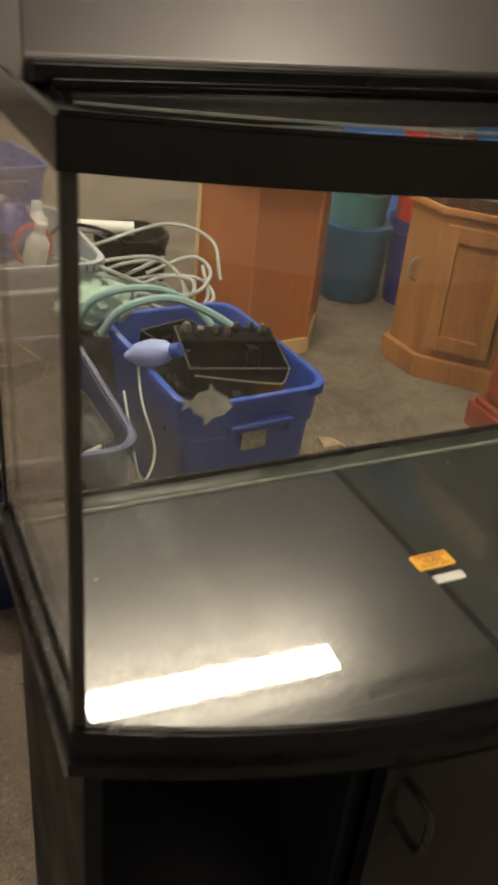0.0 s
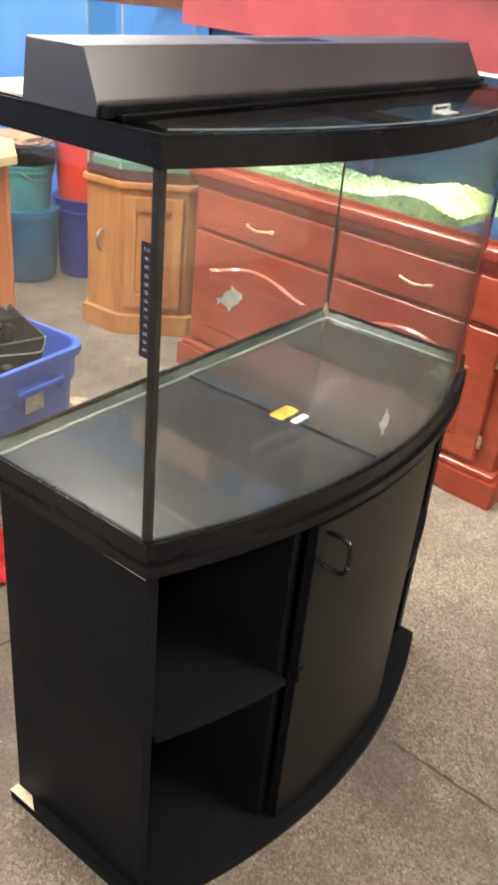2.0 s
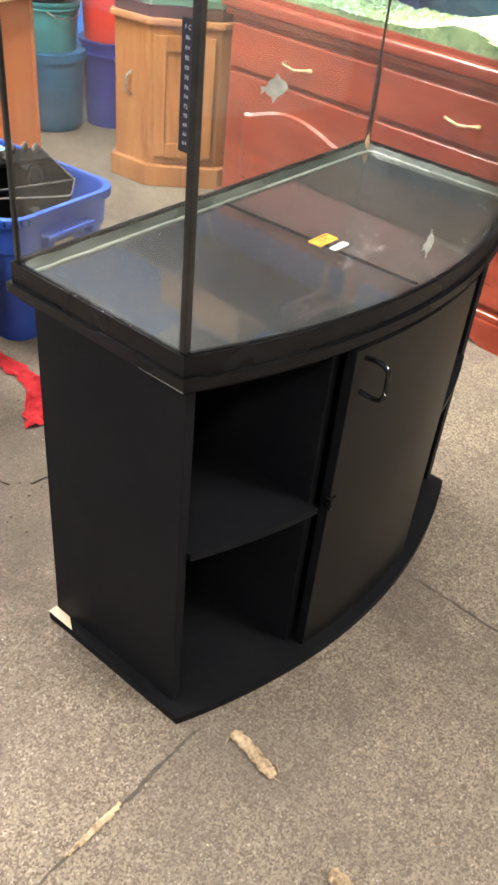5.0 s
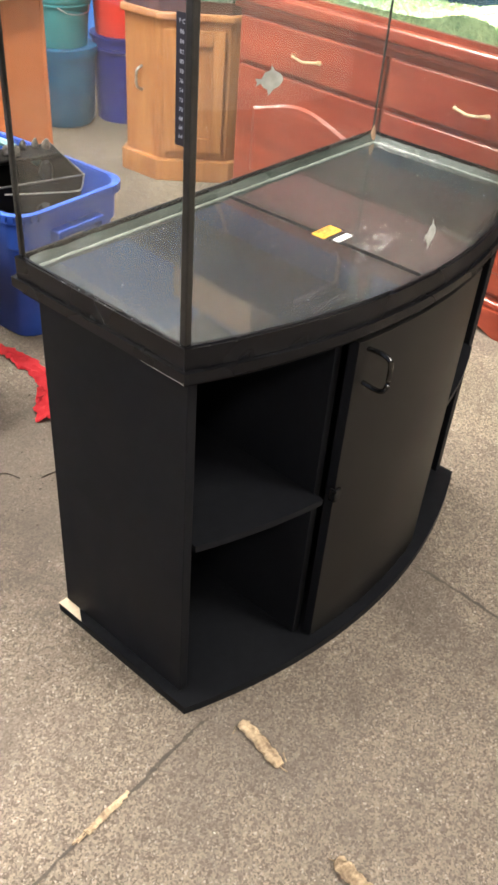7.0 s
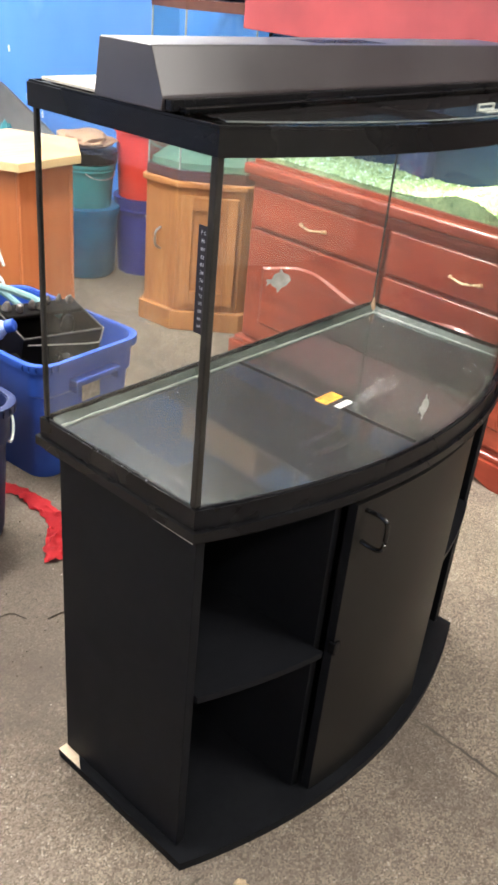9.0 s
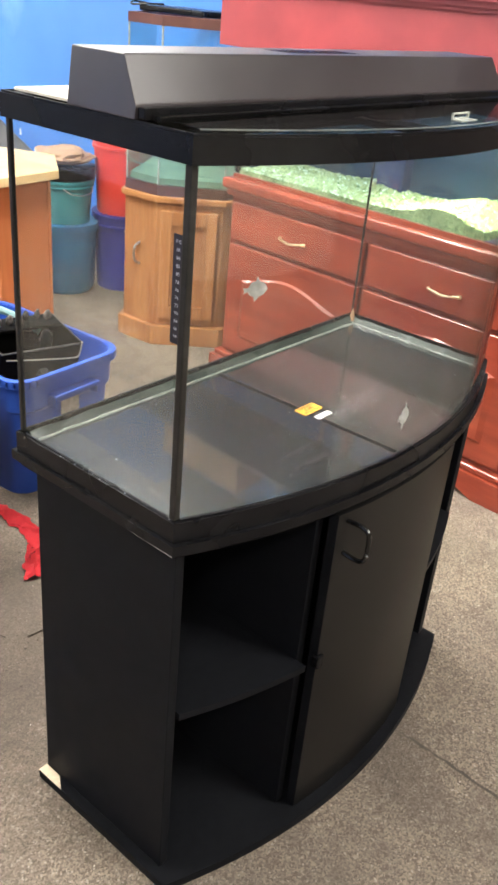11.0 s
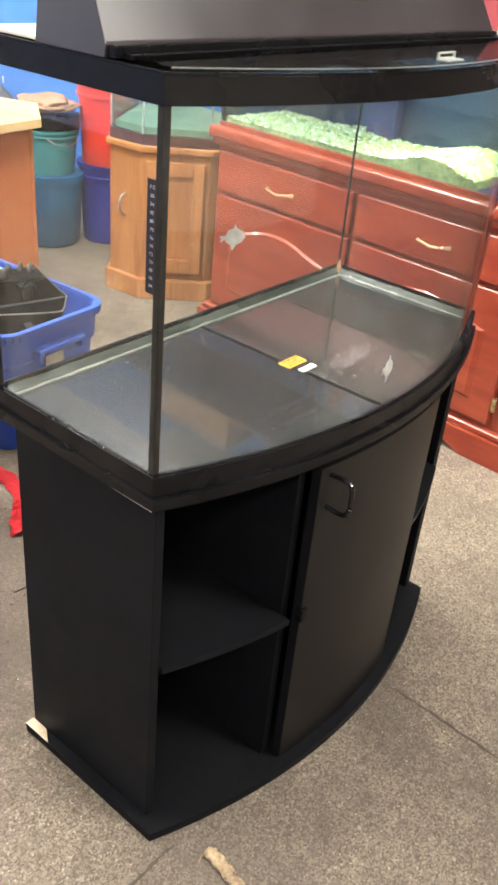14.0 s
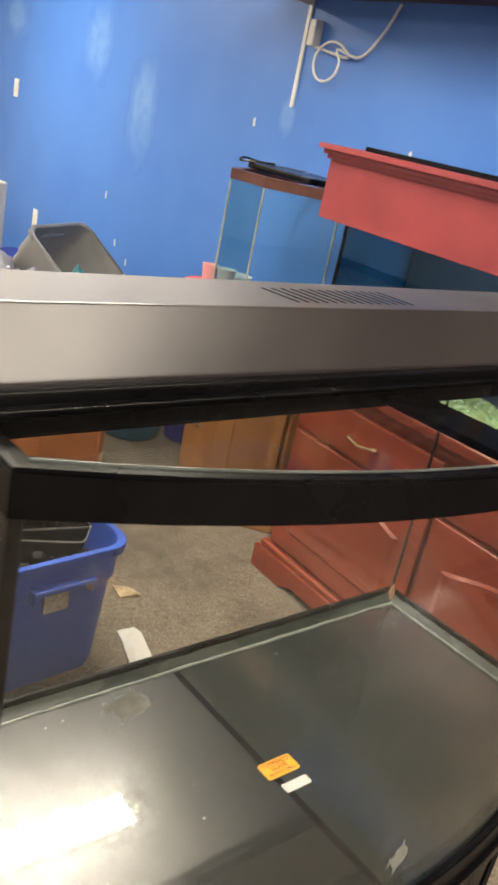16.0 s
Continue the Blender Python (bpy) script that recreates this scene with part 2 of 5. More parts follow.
pn.links.new(geo.outputs["Random Per Island"], ramp.inputs[0])
pn.links.new(ramp.outputs[0], pn.nodes["Principled BSDF"].inputs["Base Color"])
GREEN_BACKING = mat("green_tank_backing", (0.08, 0.30, 0.32), 0.4, second=(0.05, 0.22, 0.30), scale=4)
CEILING_PAINT = mat("ceiling_tile", (0.72, 0.72, 0.69), 0.85, second=(0.64, 0.64, 0.60), scale=30)
TUBE_GLOW = mat("fluorescent_tube", (1.0, 0.96, 0.88), 0.4, emit=12.0)
FIXTURE_WHITE = mat("fixture_enamel", (0.75, 0.75, 0.72), 0.4, second=(0.7, 0.7, 0.66), scale=8)


def carpet_material():
    """Speckled brown-grey low-pile carpet: salt-and-pepper tufts, worn paths and stains."""
    m = mat("speckled_carpet", CARPET_BASE, 0.95, spec=0.1)
    nt = m.node_tree
    b = nt.nodes["Principled BSDF"]
    tc = nt.nodes.new("ShaderNodeTexCoord")

    def noise_of(scale, detail, rough=0.6):
        n = nt.nodes.new("ShaderNodeTexNoise")
        n.inputs["Scale"].default_value, n.inputs["Detail"].default_value, n.inputs["Roughness"].default_value = scale, detail, rough
        nt.links.new(tc.outputs["Object"], n.inputs["Vector"])
        return n.outputs["Fac"]

    def ranged(value, lo, hi, to0, to1):
        r = nt.nodes.new("ShaderNodeMapRange")
        r.inputs["From Min"].default_value, r.inputs["From Max"].default_value = lo, hi
        r.inputs["To Min"].default_value, r.inputs["To Max"].default_value = to0, to1
        nt.links.new(value, r.inputs["Value"])
        return r.outputs[0]

    def mixed(fac, a, c):
        x = nt.nodes.new("ShaderNodeMix")
        x.data_type = "RGBA"
        nt.links.new(fac, x.inputs["Factor"])
        for socket, v in (("A", a), ("B", c)):
            if isinstance(v, tuple):
                x.inputs[socket].default_value = (*v, 1)
            else:
                nt.links.new(v, x.inputs[socket])
        return x.outputs["Result"]
    vo = nt.nodes.new("ShaderNodeTexVoronoi")
    vo.inputs["Scale"].default_value = 300
    warp = nt.nodes.new("ShaderNodeVectorMath")
    warp.operation = "MULTIPLY_ADD"
    wn = nt.nodes.new("ShaderNodeTexNoise")
    wn.inputs["Scale"].default_value = 180
    nt.links.new(tc.outputs["Object"], wn.inputs["Vector"])
    nt.links.new(wn.outputs["Color"], warp.inputs[0])
    warp.inputs[1].default_value = (0.006, 0.006, 0.006)
    nt.links.new(tc.outputs["Object"], warp.inputs[2])
    nt.links.new(warp.outputs["Vector"], vo.inputs["Vector"])
    sep = nt.nodes.new("ShaderNodeSeparateColor")
    nt.links.new(vo.outputs["Color"], sep.inputs["Color"])
    tuft = sep.outputs["Red"]
    clump = noise_of(85, 4.0, 0.75)
    blotch = noise_of(16, 5.0, 0.7)
    fleck = sep.outputs["Green"]
    stain = noise_of(2.6, 6.0)
    worn = noise_of(0.9, 3.0)
    c = mixed(ranged(tuft, 0.05, 0.95, 0, 1), (0.084, 0.068, 0.052), (0.286, 0.236, 0.182))
    c = mixed(ranged(fleck, 0.92, 0.98, 0, 0.6), c, (0.50, 0.45, 0.39))
    c = mixed(ranged(clump, 0.40, 0.64, 0.36, 0.0), c, (0.080, 0.068, 0.057))
    c = mixed(ranged(blotch, 0.50, 0.68, 0, 0.38), c, (0.066, 0.056, 0.049))
    c = mixed(ranged(stain, 0.48, 0.66, 0, 0.58), c, (0.070, 0.059, 0.051))
    c = mixed(ranged(worn, 0.40, 0.66, 0, 0.16), c, (0.31, 0.265, 0.225))
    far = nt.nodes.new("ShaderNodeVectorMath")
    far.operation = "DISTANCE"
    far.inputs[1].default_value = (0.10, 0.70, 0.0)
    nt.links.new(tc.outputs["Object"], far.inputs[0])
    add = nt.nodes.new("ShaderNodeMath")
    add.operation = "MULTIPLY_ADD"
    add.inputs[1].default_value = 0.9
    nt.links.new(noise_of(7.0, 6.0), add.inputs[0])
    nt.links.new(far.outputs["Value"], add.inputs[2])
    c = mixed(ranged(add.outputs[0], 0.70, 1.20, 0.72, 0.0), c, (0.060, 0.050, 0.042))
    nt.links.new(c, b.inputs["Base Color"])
    bp = nt.nodes.new("ShaderNodeBump")
    bp.inputs["Strength"].default_value, bp.inputs["Distance"].default_value = 0.3, 0.002
    nt.links.new(tuft, bp.inputs["Height"])
    nt.links.new(bp.outputs["Normal"], b.inputs["Normal"])
    return m


CARPET = carpet_material()
WALL_BLUE = mat("blue_wall_paint", (0.048, 0.165, 0.53), 0.46, second=(0.066, 0.200, 0.58), scale=2.2, amount=0.6, bump=0.06, bump_scale=60)
PATCH_BLUE = mat("wall_repair_paint", (0.155, 0.31, 0.62), 0.48, second=(0.085, 0.225, 0.58), scale=14, amount=0.45)



def faded_patch(m):
    """Thins the pale paint out towards the wall's own blue at its brushed edges."""
    nt = m.node_tree
    b = nt.nodes["Principled BSDF"]
    pale = b.inputs["Base Color"].links[0].from_socket
    tc, mp, ln = nt.nodes.new("ShaderNodeTexCoord"), nt.nodes.new("ShaderNodeMapping"), nt.nodes.new("ShaderNodeVectorMath")
    mp.inputs["Location"].default_value, mp.inputs["Scale"].default_value = (0, -0.5, -0.5), (0, 1, 1)
    ln.operation = "LENGTH"
    n, ad, r, mix = nt.nodes.new("ShaderNodeTexNoise"), nt.nodes.new("ShaderNodeMath"), nt.nodes.new("ShaderNodeMapRange"), nt.nodes.new("ShaderNodeMix")
    n.inputs["Scale"].default_value, n.inputs["Detail"].default_value = 5.0, 6.0
    ad.operation, ad.inputs[1].default_value = "MULTIPLY_ADD", 0.30
    r.inputs["From Min"].default_value, r.inputs["From Max"].default_value = 0.36, 0.58
    mix.data_type = "RGBA"
    mix.inputs["B"].default_value = (0.058, 0.184, 0.557, 1)
    nt.links.new(tc.outputs["Generated"], mp.inputs["Vector"])
    nt.links.new(mp.outputs["Vector"], ln.inputs[0])
    nt.links.new(tc.outputs["Generated"], n.inputs["Vector"])
    nt.links.new(n.outputs["Fac"], ad.inputs[0])
    nt.links.new(ln.outputs["Value"], ad.inputs[2])
    nt.links.new(ad.outputs[0], r.inputs["Value"])
    nt.links.new(r.outputs[0], mix.inputs["Factor"])
    nt.links.new(pale, mix.inputs["A"])
    nt.links.new(mix.outputs["Result"], b.inputs["Base Color"])


faded_patch(PATCH_BLUE)


# ---- mesh helpers ----
def part(name, bm, material, parent=None, label="", smooth=False):
    """Links a bmesh as one mesh object under a thing or a part."""
    me = bpy.data.meshes.new(name)
    bmesh.ops.recalc_face_normals(bm, faces=bm.faces)
    bm.to_mesh(me)
    bm.free()
    me.materials.append(material)
    if smooth:
        for p in me.polygons:
            p.use_smooth = True
        me.set_sharp_from_angle(angle=radians(40))
    ob = new(name, me)
    ob.parent = parent
    if label:
        tagged(ob, label)
    return ob


def thing(name, m, label, category, group="", kind=""):
    """An Empty at a thing's base."""
    e = new(name)
    e.empty_display_size = 0.05
    e.matrix_world = m
    return tagged(e, label, category, group, kind)


def prism(bm, pts, z0, z1):
    """A closed upright prism on a counter-clockwise outline."""
    lo = [bm.verts.new((x, y, z0)) for x, y in pts]
    hi = [bm.verts.new((x, y, z1)) for x, y in pts]
    n = len(pts)
    bm.faces.new(lo[::-1])
    bm.faces.new(hi)
    for i in range(n):
        bm.faces.new((lo[i], lo[(i + 1) % n], hi[(i + 1) % n], hi[i]))
    return bm


def band(bm, outer, inner, z0, z1, closed=True):
    """A wall between two outlines of equal count."""
    n = len(outer)
    v = [[bm.verts.new((x, y, z)) for x, y in pts] for pts in (outer, inner) for z in (z0, z1)]
    ol, oh, il, ih = v
    for i in range(n if closed else n - 1):
        j = (i + 1) % n
        for a, b, c, d in ((ol, ol, oh, oh), (il, il, ih, ih), (oh, oh, ih, ih), (ol, ol, il, il)):
            bm.faces.new((a[i], b[j], c[j], d[i]))
    if not closed:
        for i in (0, n - 1):
            bm.faces.new((ol[i], oh[i], ih[i], il[i]))
    return bm


def box(bm, x0, x1, y0, y1, z0, z1):
    return prism(bm, [(x0, y0), (x1, y0), (x1, y1), (x0, y1)], z0, z1)


def bevelled(bm, width=0.003, segments=2):
    bmesh.ops.bevel(bm, geom=list(bm.edges), offset=width, segments=segments, affect="EDGES", profile=0.6, clamp_overlap=True)
    return bm


def bbox(x0, x1, y0, y1, z0, z1, width=0.003, segments=2):
    return bevelled(box(bmesh.new(), x0, x1, y0, y1, z0, z1), width, segments)


def sweep(bm, pts, r, n=8, caps=True):
    """A round tube along points."""
    pts = [Vector(p) for p in pts]
    rings = []
    up = Vector((0, 0, 1))
    for i, p in enumerate(pts):
        d = (pts[min(i + 1, len(pts) - 1)] - pts[max(i - 1, 0)]).normalized()
        a = d.cross(up)
        if a.length < 0.05:
            a = d.cross(Vector((1, 0, 0)))
        a.normalize()
        b = d.cross(a)
        rad = r[i] if isinstance(r, (list, tuple)) else r
        rings.append([bm.verts.new(p + rad * (math.cos(2 * math.pi * k / n) * a + math.sin(2 * math.pi * k / n) * b)) for k in range(n)])
    for q, s in zip(rings, rings[1:]):
        for k in range(n):
            bm.faces.new((q[k], q[(k + 1) % n], s[(k + 1) % n], s[k]))
    if caps:
        bm.faces.new(rings[0][::-1])
        bm.faces.new(rings[-1])
    return bm


def curve_points(ctrl, per=8):
    """A Catmull-Rom line through control points."""
    c = [Vector(p) for p in ctrl]
    c = [c[0] * 2 - c[1], *c, c[-1] * 2 - c[-2]]
    out = []
    for i in range(1, len(c) - 2):
        for k in range(per):
            t = k / per
            p0, p1, p2, p3 = c[i - 1:i + 3]
            out.append(0.5 * (2 * p1 + (p2 - p0) * t + (2 * p0 - 5 * p1 + 4 * p2 - p3) * t * t + (3 * p1 - p0 - 3 * p2 + p3) * t ** 3))
    return out + [c[-2]]


def lathe(bm, profile, n=32, cx=0.0, cy=0.0):
    """A turned shape from (radius, height) pairs; open ends are closed when the radius is above zero."""
    rings = [[bm.verts.new((cx + r * math.cos(2 * math.pi * k / n), cy + r * math.sin(2 * math.pi * k / n), z)) for k in range(n)] for r, z in profile]
    for q, s in zip(rings, rings[1:]):
        for k in range(n):
            bm.faces.new((q[k], q[(k + 1) % n], s[(k + 1) % n], s[k]))
    bm.faces.new(rings[0][::-1])
    bm.faces.new(rings[-1])
    return bm


def rounded_rect(hx, hy, r, n=5):
    """Counter-clockwise outline of a rectangle with round corners, about the origin."""
    pts = []
    for sx, sy, a0 in ((1, 1, 0), (-1, 1, 90), (-1, -1, 180), (1, -1, 270)):
        for k in range(n + 1):
            a = radians(a0 + 90 * k / n)
            pts.append((sx * (hx - r) + r * math.cos(a), sy * (hy - r) + r * math.sin(a)))
    return pts


def words(name, body, size, m, material, parent, label=""):
    """Flat lettering with the built-in font, in the plane of m."""
    cu = bpy.data.curves.new(name, "FONT")
    cu.body, cu.size, cu.align_x, cu.align_y, cu.extrude = body, size, "CENTER", "CENTER", 0.0001
    cu.materials.append(material)
    ob = new(name, cu)
    ob.parent = parent
    ob.matrix_local = m
    return ob


# ---- the room ----
X0, X1, Y0, Y1 = -3.6, 2.2, -3.4, 7.05
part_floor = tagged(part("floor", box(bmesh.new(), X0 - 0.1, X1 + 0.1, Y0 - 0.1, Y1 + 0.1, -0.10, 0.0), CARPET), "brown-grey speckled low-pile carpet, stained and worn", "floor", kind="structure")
tagged(part("ceiling", box(bmesh.new(), X0 - 0.1, X1 + 0.1, Y0 - 0.1, Y1 + 0.1, CEILING, CEILING + 0.1), CEILING_PAINT), "plain off-white ceiling with fluorescent fixtures", "ceiling", kind="structure")
# unseen brown stretch, added so the glass mirrors less blue wall
tagged(part("wall_east_front", box(bmesh.new(), X1, X1 + 0.1, Y0, 0.26, 0, CEILING), mat("dark_wall_filler", (0.10, 0.07, 0.05), 0.55, second=(0.07, 0.05, 0.035), scale=6, stretch=(4, 4, 0.5))), "unseen dull brown stretch of wall, added to darken reflections", "wall", kind="structure")
tagged(part("wall_east", box(bmesh.new(), X1, X1 + 0.1, 0.26, Y1, 0, CEILING), WALL_BLUE), "bright blue painted wall with repair patches", "wall", kind="structure")
tagged(part("wall_north", box(bmesh.new(), X0 - 0.1, X1 + 0.1, Y1, Y1 + 0.1, 0, CEILING), CREAM_PAINT), "cream painted wall", "wall", kind="structure")
tagged(part("wall_west", box(bmesh.new(), X0 - 0.1, X0, Y0, Y1, 0, CEILING), mat("pale_blue_paint", (0.34, 0.42, 0.64), 0.5, second=(0.30, 0.38, 0.60), scale=3)), "plain pale blue painted wall", "wall", kind="structure")
tagged(part("wall_south", box(bmesh.new(), X0 - 0.1, X1 + 0.1, Y0 - 0.1, Y0, 0, CEILING), CREAM_PAINT), "plain cream painted wall", "wall", kind="structure")

for nm, b in (("baseboard_north", (X0, X1, Y1 - 0.012, Y1 - 0.0005)), ("baseboard_west", (X0 + 0.0005, X0 + 0.012, Y0, Y1 - 0.013))):
    tagged(part(nm, bbox(*b, 0.0005, 0.10, 0.003), BLACK_LAMINATE), "dark rubber baseboard along the wall", "baseboard", kind="structure")


def ceiling_fixture(fx, fy, long_, turn):
    """A shop light hung under the ceiling on two rods, open upward for the added ceiling fill."""
    e = thing("ceiling_light", pose(fx, fy, HANG, 0, 0, turn), "white hanging fluorescent shop light, lit", "ceiling light", "ceiling lights")
    h = long_ / 2
    part("housing", bbox(-h, h, -0.05, 0.05, 0.012, 0.055, 0.008), FIXTURE_WHITE, e)
    for s in (-1, 1):
        part("reflector", prism(bmesh.new(), [(-h, s * 0.052), (h, s * 0.052), (h, s * 0.080), (-h, s * 0.080)][::s], 0.006, 0.010), FIXTURE_WHITE, e)
        part("tube", sweep(bmesh.new(), [(-h + 0.02, s * 0.035, 0.003), (h - 0.02, s * 0.035, 0.003)], 0.008), TUBE_GLOW, e)
        part("rod", sweep(bmesh.new(), [(s * h * 0.8, 0, 0.055), (s * h * 0.8, 0, CEILING - HANG)], 0.004), STEEL, e)


for fx, fy, long_, turn, watts, up in FIXTURES:
    ceiling_fixture(fx, fy, long_, turn)

# ---- bow-front aquarium on its stand ----
TANK = pose(0, 0, 0, 0, 0, 3.7)
LONG, DEEP, BOW = 0.917, 0.350, 0.105


def bow_outline(inset, n=28, deep=DEEP, grow=0.0):
    """Outline of the bow-front plan, drawn in by inset (or out, by a negative one)."""
    pts = []
    for i in range(n + 1):
        u = i / n
        x = inset + (LONG - 2 * inset) * u
        pts.append((x, inset - (BOW + grow) * 4 * u * (1 - u)))
    return pts + [(LONG - inset, deep - inset), (inset, deep - inset)]


def bow_line(xa, xb, inset, n=16):
    """Points of the bow between two places along it."""
    return [(x, inset - BOW * 4 * (x / LONG) * (1 - x / LONG)) for x in [xa + (xb - xa) * i / n for i in range(n + 1)]]


stand = thing("aquarium_stand", TANK, "black laminate bow-front aquarium stand with open shelves and one closed door", "aquarium stand")
part("base_plate", prism(bmesh.new(), [(0.002 + x * 0.988, y - (0.017 if y < 0.2 else 0.0)) for x, y in bow_outline(-0.011, deep=0.306, grow=-0.006)], 0.0, 0.019), BLACK_LAMINATE, stand)
# thin beige patch laid on the base plate's rear left corner
part("edge_band", prism(bmesh.new(), [(-0.0092, 0.250), (0.0092, 0.278), (0.0092, 0.3172), (-0.0092, 0.3172)], 0.0192, 0.0202), PALE_CORNER, stand, "pale beige patch on the rear corner of the base plate")
part("side_panel", bbox(0.010, 0.028, 0.002, 0.315, 0.019, 0.684, 0.0015), BLACK_LAMINATE, stand)
part("side_panel", bbox(LONG - 0.028, LONG - 0.010, 0.002, 0.315, 0.019, 0.684, 0.0015), BLACK_LAMINATE, stand)
part("back_panel", box(bmesh.new(), 0.028, LONG - 0.028, 0.298, 0.312, 0.019, 0.684), BLACK_LAMINATE, stand)
for xd in (0.258, LONG - 0.276):
    yf = 0.022 - BOW * 4 * (xd / LONG) * (1 - xd / LONG)
    part("divider", box(bmesh.new(), xd, xd + 0.018, yf + 0.004, 0.298, 0.019, 0.684), BLACK_LAMINATE, stand)
for xa, xb in ((0.028, 0.258), (LONG - 0.258, LONG - 0.028)):
    part("shelf", prism(bmesh.new(), bow_line(xa, xb, 0.006) + [(xb, 0.298), (xa, 0.298)], 0.366, 0.379), BLACK_LAMINATE, stand)
part("top_panel", prism(bmesh.new(), bow_outline(0.004), 0.684, 0.702), BLACK_LAMINATE, stand)
part("top_moulding", band(bmesh.new(), bow_outline(-0.006), bow_outline(0.012), 0.696, 0.712), BLACK_PLASTIC, stand, "", True)
# thin pale line: edge wear plus a bright reflection put into the colour
part("worn_glint", sweep(bmesh.new(), [(-0.0062, 0.075, 0.6962), (-0.0062, -0.0055, 0.6962)] + [(x, -0.0062 - BOW * 4 * (x / LONG) * (1 - x / LONG), 0.6962) for x in (0.012, 0.035, 0.06, 0.085, 0.105)], [0.0002, 0.0006, 0.0005, 0.0008, 0.0003, 0.0006, 0.0002], 6), WORN_GLINT, stand, "pale worn edge of the top moulding with a painted glint")
XA, XB = 0.276, LONG - 0.276
door = part("door", band(bmesh.new(), bow_line(XA, XB, 0.0), bow_line(XA, XB, 0.017), 0.0215, 0.680, closed=False), DOOR_LAMINATE, stand, "slightly lighter curved charcoal door", True)
part("edge_band", box(bmesh.new(), XA - 0.0016, XA - 0.0002, -BOW * 4 * (XA / LONG) * (1 - XA / LONG), 0.017 - BOW * 4 * (XA / LONG) * (1 - XA / LONG), 0.0215, 0.680), BLACK_LAMINATE, door)
HX, HY = 0.296, -BOW * 4 * (0.292 / LONG) * (1 - 0.292 / LONG)
HZ = 0.014
part("handle", sweep(bmesh.new(), curve_points([(HX, HY, HZ + 0.590), (HX, HY - 0.024, HZ + 0.588), (HX, HY - 0.038, HZ + 0.592), (HX + 0.002, HY - 0.042, HZ + 0.604), (HX + 0.002, HY - 0.042, HZ + 0.636), (HX, HY - 0.038, HZ + 0.648), (HX, HY - 0.024, HZ + 0.652), (HX, HY, HZ + 0.650)], 4), 0.0042), GLOSS_BLACK, door, "glossy black wire pull")
part("catch", bbox(XA - 0.006, XA + 0.010, HY - 0.004, HY + 0.012, 0.372, 0.398), BLACK_PLASTIC, door)

tank = thing("bow_front_aquarium", TANK @ pose(0, 0, 0.7125), "empty bow-front glass aquarium with black plastic rims", "aquarium")
ZB = 0.0
part("bottom_rim", band(bmesh.new(), bow_outline(0.0), bow_outline(0.0075), ZB, 0.032), BLACK_PLASTIC, tank, "", True)
part("bottom_rim_lip", band(bmesh.new(), bow_outline(0.003), bow_outline(0.0072), 0.0321, 0.034), BLACK_PLASTIC, tank)
SPLIT = 0.434
part("bottom_pane", prism(bmesh.new(), bow_line(0.015, SPLIT, 0.0150, 20) + [(SPLIT, DEEP - 0.015), (0.015, DEEP - 0.015)], 0.002, 0.018), TANK_BOTTOM, tank, "dusty dark glass floor over a satin panel")
part("bottom_pane", prism(bmesh.new(), bow_line(SPLIT, LONG - 0.015, 0.0150, 20) + [(LONG - 0.015, DEEP - 0.015), (SPLIT, DEEP - 0.015)], 0.002, 0.018), TANK_BOTTOM_DARK, tank, "clear dark glass floor")
part("floor_seam", box(bmesh.new(), 0.4325, 0.4425, -0.078, DEEP - 0.028, 0.0181, 0.0184), BLACK_LAMINATE, tank)
GT = 0.505
G = []
G.append(part("front_pane", band(bmesh.new(), bow_line(0.009, LONG - 0.009, 0.0075, 110), bow_line(0.009, LONG - 0.009, 0.0145, 110), 0.004, GT, closed=False), GLASS, tank, smooth=True))
G.append(part("side_pane", box(bmesh.new(), 0.0075, 0.0145, 0.016, DEEP - 0.009, 0.004, GT), GLASS, tank))
G.append(part("side_pane", box(bmesh.new(), LONG - 0.0145, LONG - 0.0075, 0.016, DEEP - 0.009, 0.004, GT), GLASS, tank))
G.append(part("back_pane", box(bmesh.new(), 0.016, LONG - 0.016, DEEP - 0.0145, DEEP - 0.0075, 0.004, GT), GLASS, tank))
for g in G:
    g.visible_shadow = False
part("corner_post", bbox(0.003, 0.014, 0.002, 0.013, 0.034, 0.4975, 0.002), DARK_SILICONE, tank)
part("corner_post", bbox(LONG - 0.012, LONG - 0.007, 0.004, 0.010, 0.034, 0.4975, 0.001), DARK_SILICONE, tank)
part("corner_post", bbox(0.005, 0.012, DEEP - 0.012, DEEP - 0.004, 0.034, 0.4975, 0.002), DARK_SILICONE, tank)
part("corner_post", bbox(LONG - 0.0135, LONG - 0.0095, DEEP - 0.0135, DEEP - 0.0095, 0.034, 0.4975, 0.001), DARK_SILICONE, tank)


